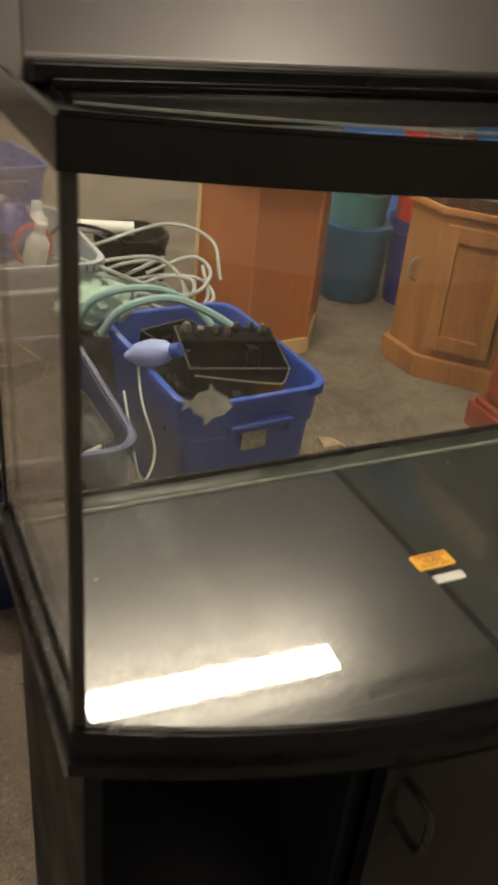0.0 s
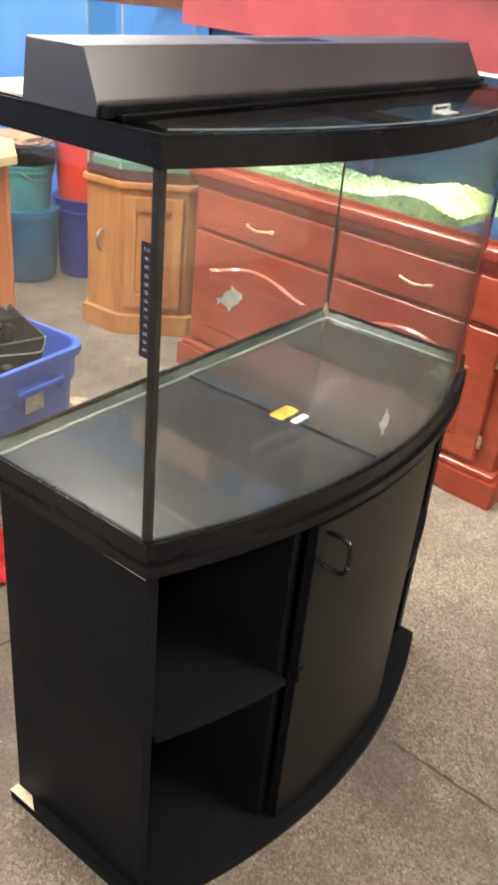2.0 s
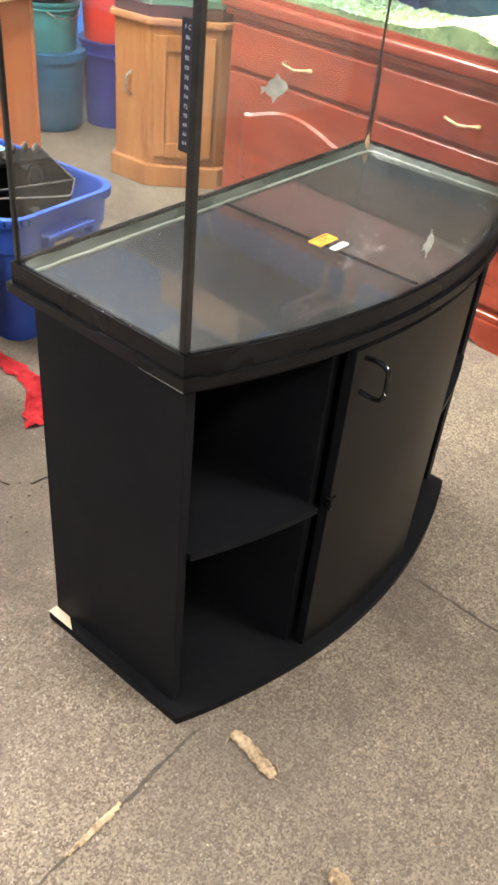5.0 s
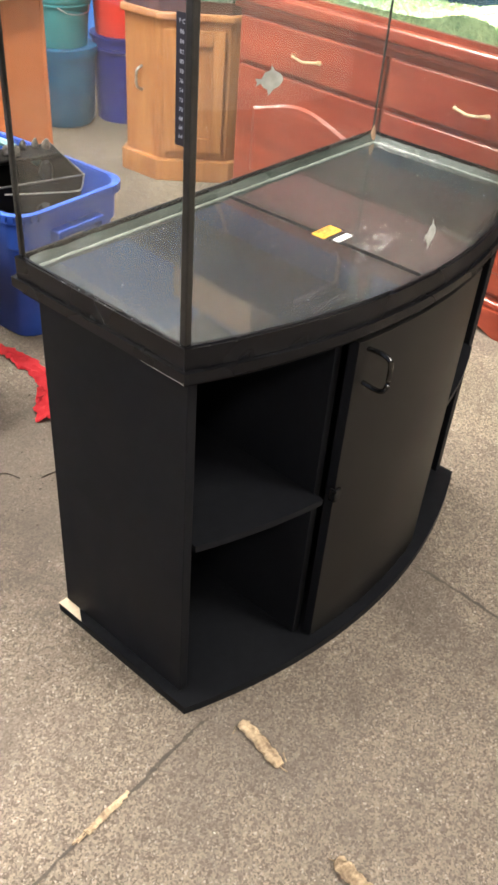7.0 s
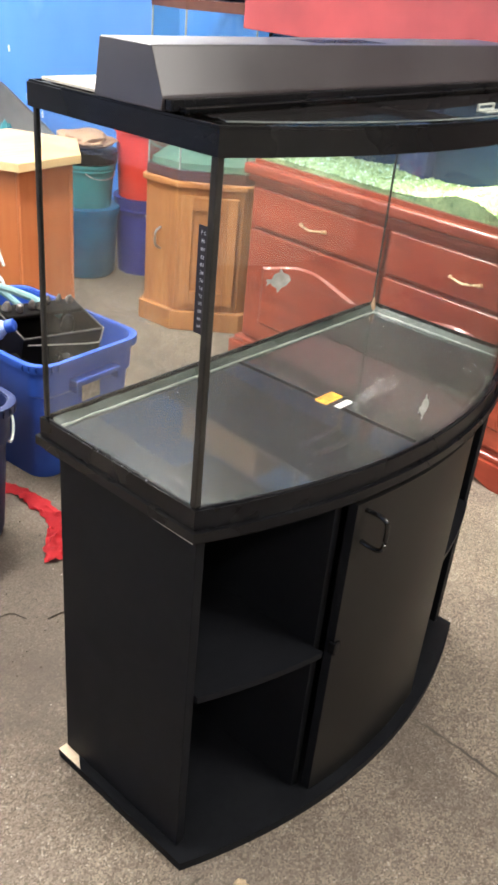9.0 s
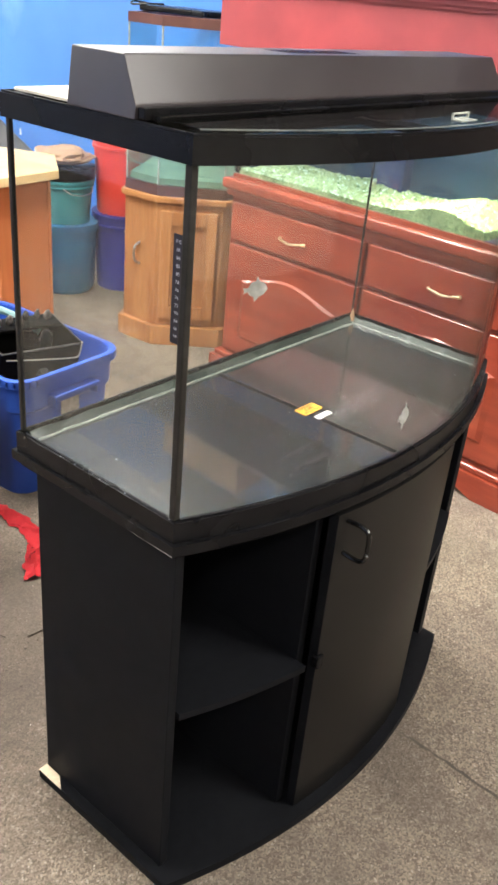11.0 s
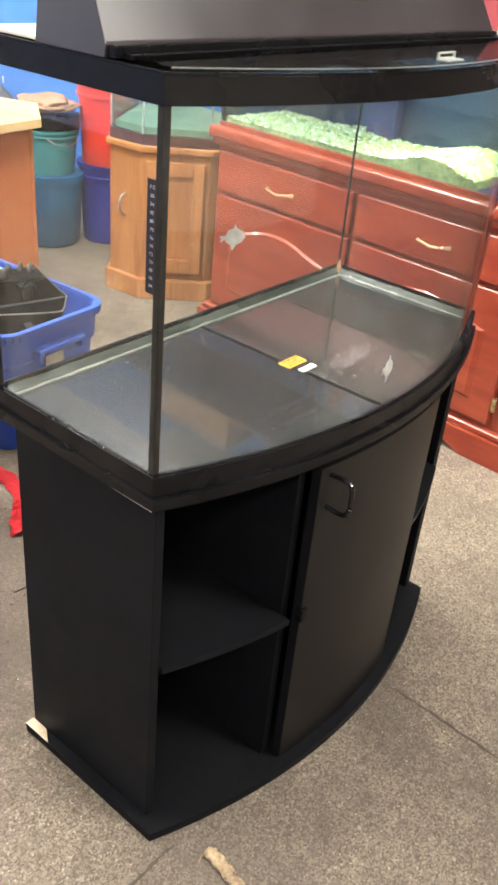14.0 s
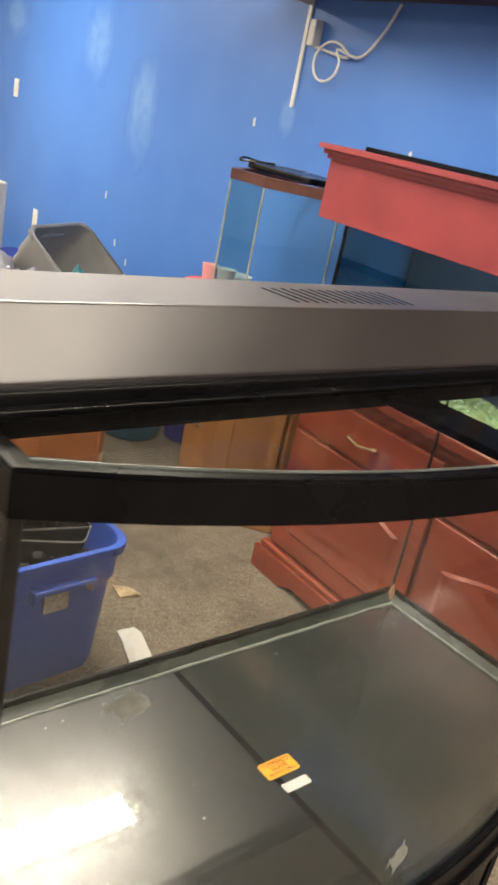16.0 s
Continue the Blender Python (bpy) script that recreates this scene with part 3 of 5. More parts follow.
def fillet(a, b, inward, leg, seed):
    """A hand-smoothed fillet of sealant in the corner between floor and pane, with a bright bead at its foot."""
    n = 90
    bm = bmesh.new()
    rows, foot = [], []
    for i in range(n + 1):
        x, y = a[0] + (b[0] - a[0]) * i / n, a[1] + (b[1] - a[1]) * i / n
        k = leg * (1 + 0.22 * noise.noise(Vector((i * 0.21, seed, 0))))
        px, py = x + inward[0] * k, y + inward[1] * k
        rows.append([bm.verts.new(p) for p in ((x, y, 0.0181), (x, y, 0.0185 + 1.25 * k), (x + inward[0] * k * 0.42, y + inward[1] * k * 0.42, 0.0183 + 0.45 * k), (px, py, 0.0182))])
        foot.append((px, py, 0.0184))
    for q, w in zip(rows, rows[1:]):
        for c in range(4):
            d = (c + 1) % 4
            bm.faces.new((q[c], q[d], w[d], w[c]))
    bm.faces.new(rows[0])
    bm.faces.new(rows[-1][::-1])
    part("silicone_fillet", bm, GREEN_SEALANT, tank, "cloudy grey-green silicone along the floor edge", True)
    part("silicone_bead", sweep(bmesh.new(), foot, [leg * 0.22 * (1 + 0.5 * noise.noise(Vector((i * 0.33, seed, 4)))) for i in range(n + 1)], 6), SILICONE, tank, "thin pale bead of silicone", True)


fillet((0.0152, DEEP - 0.0150), (LONG - 0.0152, DEEP - 0.0150), (0, -1), 0.0105, 1.0)
fillet((LONG - 0.0150, 0.012), (LONG - 0.0150, DEEP - 0.0152), (-1, 0), 0.0095, 5.0)
fillet((0.0150, 0.012), (0.0150, DEEP - 0.0152), (1, 0), 0.0045, 9.0)
part("silicone_blob", lathe(bmesh.new(), [(0.008, 0.018), (0.006, 0.028), (0.0035, 0.042), (0.001, 0.050)], 12, LONG - 0.0175, DEEP - 0.0175), CARDBOARD, tank, "lump of tan silicone in the corner", True)
part("top_rim", band(bmesh.new(), bow_outline(0.0), bow_outline(0.020), 0.497, 0.527), BLACK_PLASTIC, tank, "", True)
part("top_rim_lip", band(bmesh.new(), bow_outline(0.002), bow_outline(0.005), 0.5271, 0.530), BLACK_PLASTIC, tank)
part("centre_brace", box(bmesh.new(), 0.435, 0.490, -0.085, DEEP - 0.02, 0.508, 0.516), BLACK_PLASTIC, tank)
sticker = part("sticker", prism(bmesh.new(), [(x + 0.4515, y + 0.1145) for x, y in rounded_rect(0.0255, 0.013, 0.003)], 0.0182, 0.0192), ORANGE_STICKER, tank, "orange warning sticker with red lettering")
for k, (body, size) in enumerate((("TEMPERED", 0.0092), ("GLASS", 0.0090), ("DO NOT DRILL", 0.006))):
    words("lettering", body, size, pose(0.4515, 0.1220 - 0.0078 * k, 0.0195), INK_RED, sticker)
part("label", prism(bmesh.new(), [(x + 0.4535, y + 0.083) for x, y in rounded_rect(0.020, 0.0065, 0.002)], 0.0182, 0.0192), PAPER, tank, "small white paper label")
strip = part("thermometer_strip", bbox(0.0062, 0.0072, 0.009, 0.029, 0.283, 0.417, 0.0003, 1), STRIP_BLACK, tank, "dark thermometer strip with pale Fahrenheit numbers")
SIDE = Matrix(((0, 0, -1, 0), (-1, 0, 0, 0), (0, 1, 0, 0), (0, 0, 0, 1)))
for k, body in enumerate(("F C", "86", "84", "82", "80", "78", "76", "74", "72", "70", "68", "66", "64")):
    words("number", body, 0.0060, Matrix.Translation((0.0060, 0.0200, 0.4085 - 0.0096 * k)) @ SIDE, INK_WHITE, strip)


def fish_decal(px, pz, s, flip=1, tall=1.0):
    """A torn fish-shaped film on the front pane."""
    out = [(-1.0, 0.15), (-0.55, 0.12), (-0.35, 0.5), (0.05, 0.62), (0.1, 0.95), (0.32, 0.6), (0.8, 0.35), (1.0, -0.05), (0.7, -0.45), (0.3, -0.6), (0.0, -1.0), (-0.1, -0.6), (-0.45, -0.4), (-0.6, -0.15), (-0.95, -0.35), (-0.85, -0.1)]
    bm = bmesh.new()
    lo, hi = [], []
    for a, b in out:
        x = px + flip * a * s
        y = 0.0072 - BOW * 4 * (x / LONG) * (1 - x / LONG)
        lo.append(bm.verts.new((x, y, pz + b * s * tall)))
        hi.append(bm.verts.new((x, y - 0.0005, pz + b * s * tall)))
    bm.faces.new(lo)
    bm.faces.new(hi[::-1])
    for i in range(len(out)):
        j = (i + 1) % len(out)
        bm.faces.new((lo[i], hi[i], hi[j], lo[j]))
    part("decal", bm, DECAL, tank, "torn frosted fish-shaped decal")


fish_decal(0.090, 0.350, 0.0165)
fish_decal(0.405, 0.102, 0.014, 1, 1.7)

# lid, hood and rear strip
lid = thing("glass_lid", TANK @ pose(0, 0, 1.2430), "hinged glass aquarium lid with a clear pull", "aquarium lid")
part("front_glass", prism(bmesh.new(), bow_line(0.012, LONG - 0.012, 0.0085, 28) + [(LONG - 0.02, 0.066), (0.02, 0.066)], 0.0, 0.004), THIN_GLASS, lid)
part("edge", band(bmesh.new(), bow_line(0.012, LONG - 0.012, 0.0073, 40), bow_line(0.012, LONG - 0.012, 0.0082, 40), 0.0024, 0.0040, closed=False), GROUND_EDGE, lid, "bright ground glass edge", True)
part("hinge", bbox(0.015, LONG - 0.015, 0.066, 0.078, 0.0, 0.006, 0.001), BLACK_PLASTIC, lid)
bm = bmesh.new()
for q in ((0.440, 0.486, -0.068, -0.065, 0.0115, 0.0135), (0.440, 0.486, -0.068, -0.065, 0.004, 0.007), (0.440, 0.443, -0.068, -0.065, 0.007, 0.0115), (0.483, 0.486, -0.068, -0.065, 0.007, 0.0115), (0.440, 0.486, -0.082, -0.068, 0.004, 0.0055)):
    box(bm, *q)
part("pull", bm, SILICONE, lid, "pale clear plastic pull")

hood = thing("light_hood", TANK @ pose(0, 0, 1.2430), "long dark charcoal plastic light hood with slanted vents", "aquarium hood")
PROFILE = [(0.212, 0.0), (0.209, 0.066), (0.118, 0.066), (0.093, 0.016), (0.0925, 0.013), (0.0925, 0.0)]
bm = bmesh.new()
ends = [[bm.verts.new((x + lean * z / 0.066, y, z)) for y, z in PROFILE] for x, lean in ((0.0, 0.006), (LONG + 0.004, -0.018))]
for k in range(6):
    bm.faces.new((ends[0][k], ends[0][(k + 1) % 6], ends[1][(k + 1) % 6], ends[1][k]))
bm.faces.new(ends[0])
bm.faces.new(ends[-1][::-1])
part("shell", bevelled(bm, 0.002), HOOD_PLASTIC, hood)
part("front_lip", bbox(0.004, LONG - 0.004, 0.0795, 0.0922, 0.0005, 0.0135, 0.002), BLACK_PLASTIC, hood, "glossy black lower lip")
part("lamp_tray", bbox(0.030, LONG - 0.030, 0.090, 0.205, -0.026, -0.0005, 0.004), BLACK_PLASTIC, hood)
for i in range(14):
    xs = 0.33 + 0.0125 * i
    part("vent_slot", prism(bmesh.new(), [(xs, 0.135), (xs + 0.003, 0.135), (xs + 0.003 - 0.006, 0.182), (xs - 0.006, 0.182)], 0.0661, 0.0665), GLOSS_BLACK, hood)
tagged(part("rear_strip", bbox(0.012, LONG - 0.012, 0.216, 0.334, 1.2430, 1.2470, 0.001), CREAM_PAINT), "cream plastic strip at the back of the aquarium top", "lid strip").matrix_world = TANK

# ---- carpet seams and scraps ----
def frayed_strip(name, pts, r, label):
    rr = random.Random(len(pts) + int(1000 * abs(pts[0][0])))
    bm = bmesh.new()
    line = curve_points(pts, 10)
    for strand in range(7):
        ox, oy = rr.uniform(-1, 1) * r * 0.7, rr.uniform(-1, 1) * r * 0.7
        cut = line[rr.randint(0, len(line) // 5):len(line) - rr.randint(0, len(line) // 5)]
        sweep(bm, [p + Vector((ox + rr.uniform(-1, 1) * r * 0.25, oy + rr.uniform(-1, 1) * r * 0.25, rr.uniform(0, 1) * r * 0.5)) for p in cut], [r * rr.uniform(0.2, 0.5) for p in cut], 5)
    for v in bm.verts:
        v.co.z = max(0.0005, v.co.z * 0.5)
    return tagged(part(name, bm, FRAYED), label, "carpet scrap")


frayed_strip("frayed_carpet_edge", [(-0.29, -0.090, 0.004), (-0.22, -0.083, 0.004), (-0.17, -0.079, 0.004)], 0.006, "frayed tan jute showing along a carpet seam")
def rolled_scrap(a, b, r, seed):
    """A short rolled strip of carpet backing with slanting ribs and a few loose strands."""
    rr = random.Random(seed)
    a, b = Vector(a), Vector(b)
    n, k = 40, 12
    d = (b - a).normalized()
    side = Vector((-d.y, d.x, 0))
    bm = bmesh.new()
    rings = []
    for i in range(n + 1):
        u = i / n
        c = a.lerp(b, u) + side * 0.004 * math.sin(3.2 * u + seed)
        ring = []
        for q in range(k):
            t = 2 * math.pi * q / k
            rad = r * (1 + 0.16 * math.sin(2 * t + 26 * u) + 0.10 * rr.uniform(-1, 1)) * min(1, 0.55 + 5 * u, 0.55 + 5 * (1 - u))
            ring.append(bm.verts.new(c + side * rad * math.cos(t) + Vector((0, 0, max(0.0006, r * 0.5 + 0.62 * rad * math.sin(t))))))
        rings.append(ring)
    for q, w in zip(rings, rings[1:]):
        for i in range(k):
            bm.faces.new((q[i], q[(i + 1) % k], w[(i + 1) % k], w[i]))
    bm.faces.new(rings[0][::-1])
    bm.faces.new(rings[-1])
    for _ in range(6):
        p = (a if rr.random() < 0.5 else b) + side * rr.uniform(-r, r)
        sweep(bm, [p + Vector((0, 0, 0.002)), p + Vector((rr.uniform(-0.015, 0.015), rr.uniform(-0.015, 0.015), 0.004))], 0.0008, 4)
    tagged(part("carpet_scrap", bm, FRAYED), "frayed tan scrap of carpet backing on the floor", "carpet scrap")


rolled_scrap((0.050, -0.110, 0), (0.048, -0.216, 0), 0.0115, 1)
rolled_scrap((-0.012, -0.385, 0), (-0.005, -0.47, 0), 0.013, 2)
SEAM = mat("carpet_seam", (0.05, 0.042, 0.034), 0.95, second=(0.09, 0.075, 0.06), scale=80)


def seam(pts, w):
    bm = bmesh.new()
    line = curve_points(pts, 12)
    rr = random.Random(3)
    row = []
    for p in line:
        ww = w * rr.uniform(0.35, 1.6)
        row.append((p + Vector((rr.uniform(-1, 1), rr.uniform(-1, 1), 0)) * w * 0.7, ww))
    for (p, a), (q, b) in zip(row, row[1:]):
        d = (q - p).normalized()
        nrm = Vector((-d.y, d.x, 0))
        bm.faces.new([bm.verts.new(v) for v in (p - nrm * a, q - nrm * b, q + nrm * b, p + nrm * a)])
    bmesh.ops.remove_doubles(bm, verts=bm.verts, dist=0.0004)
    tagged(part("carpet_seam", bm, SEAM), "dark open seam between carpet widths", "carpet seam", kind="structure")


seam([(0.60, -0.05, 0.0012), (0.612, -0.15, 0.0012), (0.618, -0.363, 0.0012), (0.63, -0.9, 0.0012)], 0.0028)
seam([(0.02, -0.062, 0.0012), (-0.04, -0.066, 0.0012), (-0.17, -0.080, 0.0012), (-0.32, -0.092, 0.0012), (-0.6, -0.11, 0.0012)], 0.0028)

# ---- cherry cabinet with a lit aquarium and canopy ----
CX, CYA, CYB = 1.62, 0.215, 1.535
cabinet = thing("cherry_cabinet", pose(CX, 0, 0), "cherry-stained wooden cabinet with raised-panel drawers and doors", "cabinet")
part("carcass", bbox(0.0, 0.42, CYA, CYB, 0.06, 0.735, 0.004), RED_WOOD, cabinet)
part("worktop", bbox(-0.035, 0.43, CYA - 0.03, CYB + 0.03, 0.735, 0.775, 0.012, 3), RED_WOOD, cabinet)
part("cornice", bbox(-0.02, 0.425, CYA - 0.015, CYB + 0.015, 0.712, 0.735, 0.006), RED_WOOD, cabinet)
bm = bmesh.new()
foot = [(CYA - 0.03, 0.0), (CYA + 0.12, 0.0), (CYA + 0.15, 0.012), (CYA + 0.19, 0.028), (CYB - 0.19, 0.028), (CYB - 0.15, 0.012), (CYB - 0.12, 0.0), (CYB + 0.03, 0.0), (CYB + 0.03, 0.085), (CYA - 0.03, 0.085)]
fr = [bm.verts.new((-0.038, y, z)) for y, z in foot]
bk = [bm.verts.new((-0.012, y, z)) for y, z in foot]
bm.faces.new(fr)
bm.faces.new(bk[::-1])
for i in range(len(foot)):
    j = (i + 1) % len(foot)
    bm.faces.new((fr[i], bk[i], bk[j], fr[j]))
part("plinth", bm, RED_WOOD, cabinet)
for ya in (CYA - 0.03, CYB + 0.006):
    part("plinth_side", bbox(-0.012, 0.42, ya, ya + 0.024, 0.0, 0.085, 0.003), RED_WOOD, cabinet)
part("plinth_moulding", bbox(-0.026, 0.42, CYA - 0.018, CYB + 0.018, 0.085, 0.108, 0.008, 3), RED_WOOD, cabinet)


def panel_front(parent, ya, yb, za, zb, arch=False):
    """A drawer or door front with a raised, bevelled field."""
    ob = part("door" if arch else "drawer", bbox(-0.020, 0.0, ya, yb, za, zb, 0.006, 3), RED_WOOD, parent)
    if arch:
        w = yb - ya
        pts = [(ya + 0.06, za + 0.06), (yb - 0.06, za + 0.06)]
        top = zb - 0.065
        for i in range(13):
            u = i / 12
            y = yb - 0.06 - (w - 0.12) * u
            pts.append((y, top - 0.055 + 0.055 * math.sin(math.pi * u) ** 1.3))
        bm = bmesh.new()
        cy, cz = (ya + yb) / 2, (za + zb) / 2
        rings = []
        for depth, k in ((-0.0202, 1.0), (-0.0145, 0.985), (-0.0205, 0.93), (-0.027, 0.86)):
            rings.append([bm.verts.new((depth, cy + (y - cy) * k, cz + (z - cz) * (k if k > 0.97 else 1 - (1 - k) * 0.75))) for y, z in pts])
        for q, s in zip(rings, rings[1:]):
            for i in range(len(pts)):
                j = (i + 1) % len(pts)
                bm.faces.new((q[i], q[j], s[j], s[i]))
        bm.faces.new(rings[-1])
        part("raised_panel", bm, RED_WOOD, ob)
    return ob


for ya, yb in ((0.278, 0.885), (0.905, 1.512)):
    dr = panel_front(cabinet, ya, yb, 0.555, 0.692)
    yc = (ya + yb) / 2
    part("handle", sweep(bmesh.new(), curve_points([(-0.02, yc - 0.056, 0.618), (-0.038, yc - 0.046, 0.620), (-0.040, yc - 0.02, 0.615), (-0.044, yc, 0.613), (-0.040, yc + 0.02, 0.615), (-0.038, yc + 0.046, 0.620), (-0.02, yc + 0.056, 0.618)], 5), [0.007] * 4 + [0.0045] * 23 + [0.007] * 4), BRASS, dr, "pale brass bow handle", True)
    do = panel_front(cabinet, ya, yb, 0.125, 0.540, True)
for zh in (0.20, 0.465):
    part("hinge", bbox(-0.024, -0.001, 0.262, 0.276, zh - 0.022, zh + 0.022, 0.002), BRASS, cabinet, "brass butt hinge")

LIT = pose(CX, 0, 0.775)
lit = thing("display_aquarium", LIT, "long lit aquarium with pale gravel and a blue backing", "aquarium")
part("bottom_frame", band(bmesh.new(), [(-0.01, 0.27), (0.33, 0.27), (0.33, 1.53), (-0.01, 1.53)], [(0.004, 0.284), (0.316, 0.284), (0.316, 1.516), (0.004, 1.516)], 0.0, 0.016), RED_WOOD, lit)
for nm, b in (("front_pane", (0.0, 0.006, 0.276, 1.524)), ("side_pane", (0.006, 0.32, 0.276, 0.282)), ("side_pane", (0.006, 0.32, 1.518, 1.524))):
    part(nm, box(bmesh.new(), *b, 0.004, 0.43), DARK_GLASS if b[2] > 1.5 else GREEN_GLASS, lit)
part("backing", box(bmesh.new(), 0.314, 0.322, 0.282, 1.518, 0.004, 0.43), BLUE_BACKING, lit)
for yy in (0.2755, 1.5165):
    for xx in (-0.003, 0.315):
        part("corner_trim", bbox(xx, xx + 0.009, yy, yy + 0.009, 0.016, 0.43, 0.002), BLACK_PLASTIC, lit)


def gravel_bed():
    """An uneven bed that rises to a heap, with a bare stretch at its end."""
    rr = random.Random(11)
    bm = bmesh.new()
    nx, ny = 22, 110
    grid = []
    for j in range(ny + 1):
        y = 0.285 + (1.515 - 0.285) * j / ny
        row = []
        for i in range(nx + 1):
            x = 0.007 + 0.306 * i / nx
            h = 0.030 + 0.040 * math.exp(-((y - 0.66) / 0.12) ** 2) + 0.014 * math.exp(-((y - 1.12) / 0.10) ** 2) * i / nx
            if y < 0.50:
                h = 0.007
            h += (0.007 if y > 0.5 else 0.001) * (noise.noise(Vector((x * 24, y * 24, 3))) + noise.noise(Vector((x * 110, y * 110, 8))) * 1.3)
            row.append(bm.verts.new((x, y, max(0.006, h))))
        grid.append(row)
    for a, b in zip(grid, grid[1:]):
        for i in range(nx):
            bm.faces.new((a[i], a[i + 1], b[i + 1], b[i]))
    low = [bm.verts.new((r[0].co.x, r[0].co.y, 0.0045)) for r in grid]
    for a, b, c, d in zip(grid, grid[1:], low[1:], low):
        bm.faces.new((a[0], b[0], c, d))
    part("gravel", bm, GRAVEL, lit, "pale yellow-green gravel")
    bm = bmesh.new()
    for _ in range(2600):
        y = rr.uniform(0.505, 1.51)
        x = 0.009 + 0.30 * rr.random() ** 1.6
        h = 0.030 + 0.040 * math.exp(-((y - 0.66) / 0.12) ** 2) + 0.014 * math.exp(-((y - 1.12) / 0.10) ** 2) * x / 0.31
        r = rr.uniform(0.0035, 0.0078)
        p = [Vector((x + dx * r * rr.uniform(0.7, 1.3), y + dy * r * rr.uniform(0.7, 1.3), h + 0.002 + dz * r * rr.uniform(0.5, 1.0))) for dx, dy, dz in ((1, 0, 0), (0, 1, 0), (-1, 0, 0), (0, -1, 0), (0, 0, 1), (0, 0, -1))]
        v = [bm.verts.new(q) for q in p]
        for i in range(4):
            bm.faces.new((v[i], v[(i + 1) % 4], v[4]))
            bm.faces.new((v[(i + 1) % 4], v[i], v[5]))
    return part("loose_gravel", bm, PEBBLE, lit, "loose pale pebbles on the gravel")


gravel_bed()
part("floor_pane", box(bmesh.new(), 0.007, 0.312, 0.284, 0.515, 0.0135, 0.0165), NAVY_COLUMN, lit, "bare dark blue glass floor beside the gravel")
part("filter_column", bbox(0.262, 0.312, 0.985, 1.095, 0.02, 0.42, 0.006), NAVY_COLUMN, lit, "navy plastic filter column")
canopy = thing("aquarium_canopy", pose(CX, 0, 1.205), "red-stained wooden aquarium canopy with a crown moulding", "aquarium canopy")
for nm, b in (("front_board", (-0.03, -0.012, 0.20, 1.625)), ("side_board", (-0.012, 0.34, 1.607, 1.625)), ("side_board", (-0.012, 0.34, 0.20, 0.218)), ("back_board", (0.34, 0.355, 0.20, 1.625))):
    part(nm, bbox(*b, 0.0, 0.20, 0.002), RED_PAINT, canopy)
part("top_board", bbox(-0.028, 0.355, 0.202, 1.623, 0.2005, 0.213, 0.002), RED_PAINT, canopy)
part("bottom_edge", bbox(-0.031, -0.011, 0.20, 0.60, -0.009, -0.0005, 0.001), CREAM_PAINT, canopy, "bare pale lower edge")
bm = bmesh.new()
for k, (o, z0, z1) in enumerate(((0.008, 0.172, 0.184), (0.018, 0.184, 0.198), (0.030, 0.198, 0.2125))):
    box(bm, -0.0305 - o, -0.0302, 0.20 - o, 1.6255 + o, z0, z1)
    box(bm, -0.0302, 0.34, 1.6255, 1.6255 + o, z0, z1)
part("crown_moulding", bm, RED_PAINT, canopy)
tagged(part("light_strip", bbox(CX + 0.03, CX + 0.05, 1.0, 1.55, 1.4185, 1.432, 0.003), BLACK_PLASTIC), "thin black light strip lying on the canopy", "light strip")

rc = random.Random(5)
coil = thing("cable_coil", pose(1.72, 1.60, 0.776), "small coil of black cable on the cabinet end", "cable")
for k in range(5):
    r = 0.036 + rc.uniform(-0.006, 0.006)
    part("loop", sweep(bmesh.new(), [(r * math.cos(a), 0.5 * r * math.sin(a) - 0.01, 0.006 + 0.008 * k + (0.035 + 0.004 * k) * (1 + math.cos(a + 0.4 * k)) / 2) for a in [2 * math.pi * i / 24 for i in range(25)]], 0.0032, 6), BLACK_PLASTIC, coil, "", True)

# ---- oak corner cabinet with a rimmed tank ----
PENT = [(2.14, 1.70), (2.14, 2.34), (1.90, 2.34), (1.575, 2.11), (1.595, 1.935), (1.79, 1.75)]


def shrink(pts, d):
    """Moves an outline towards its middle by about d metres."""
    cx, cy = sum(p[0] for p in pts) / len(pts), sum(p[1] for p in pts) / len(pts)
    out = []
    for x, y in pts:
        v = Vector((cx - x, cy - y))
        v = v * (d / v.length)
        out.append((x + v.x, y + v.y))
    return out


oak = thing("oak_corner_cabinet", pose(0, 0, 0), "golden oak faceted corner cabinet with one panelled door", "cabinet")
part("plinth", bevelled(prism(bmesh.new(), shrink(PENT, -0.025), 0.0, 0.085), 0.005), OAK, oak)
part("body", bevelled(prism(bmesh.new(), PENT, 0.085, 0.60), 0.003), OAK, oak)
part("top", bevelled(prism(bmesh.new(), shrink(PENT, -0.02), 0.60, 0.625), 0.006), OAK, oak)


def facet_door(a, b):
    """Stiles, rails and a sunk panel on the facet from a to b."""
    a, b = Vector((*a, 0)), Vector((*b, 0))
    d = (b - a).normalized()
    out = Vector((d.y, -d.x, 0))
    if out.x > 0:
        out = -out
    w = (b - a).length
    m = Matrix(((d.x, out.x, 0, a.x), (d.y, out.y, 0, a.y), (0, 0, 1, 0), (0, 0, 0, 1)))

    def slab(x0, x1, z0, z1, t):
        bm = bbox(x0, x1, 0.0005, t, z0, z1, 0.003)
        bm.transform(m)
        return bm
    do = part("door", slab(0.02, w - 0.02, 0.12, 0.57, 0.008), OAK, oak)
    for x0, x1, z0, z1 in ((0.02, 0.065, 0.12, 0.57), (w - 0.065, w - 0.02, 0.12, 0.57), (0.065, w - 0.065, 0.12, 0.175), (0.065, w - 0.065, 0.515, 0.57)):
        part("stile", slab(x0, x1, z0, z1, 0.020), OAK, do)
    return m


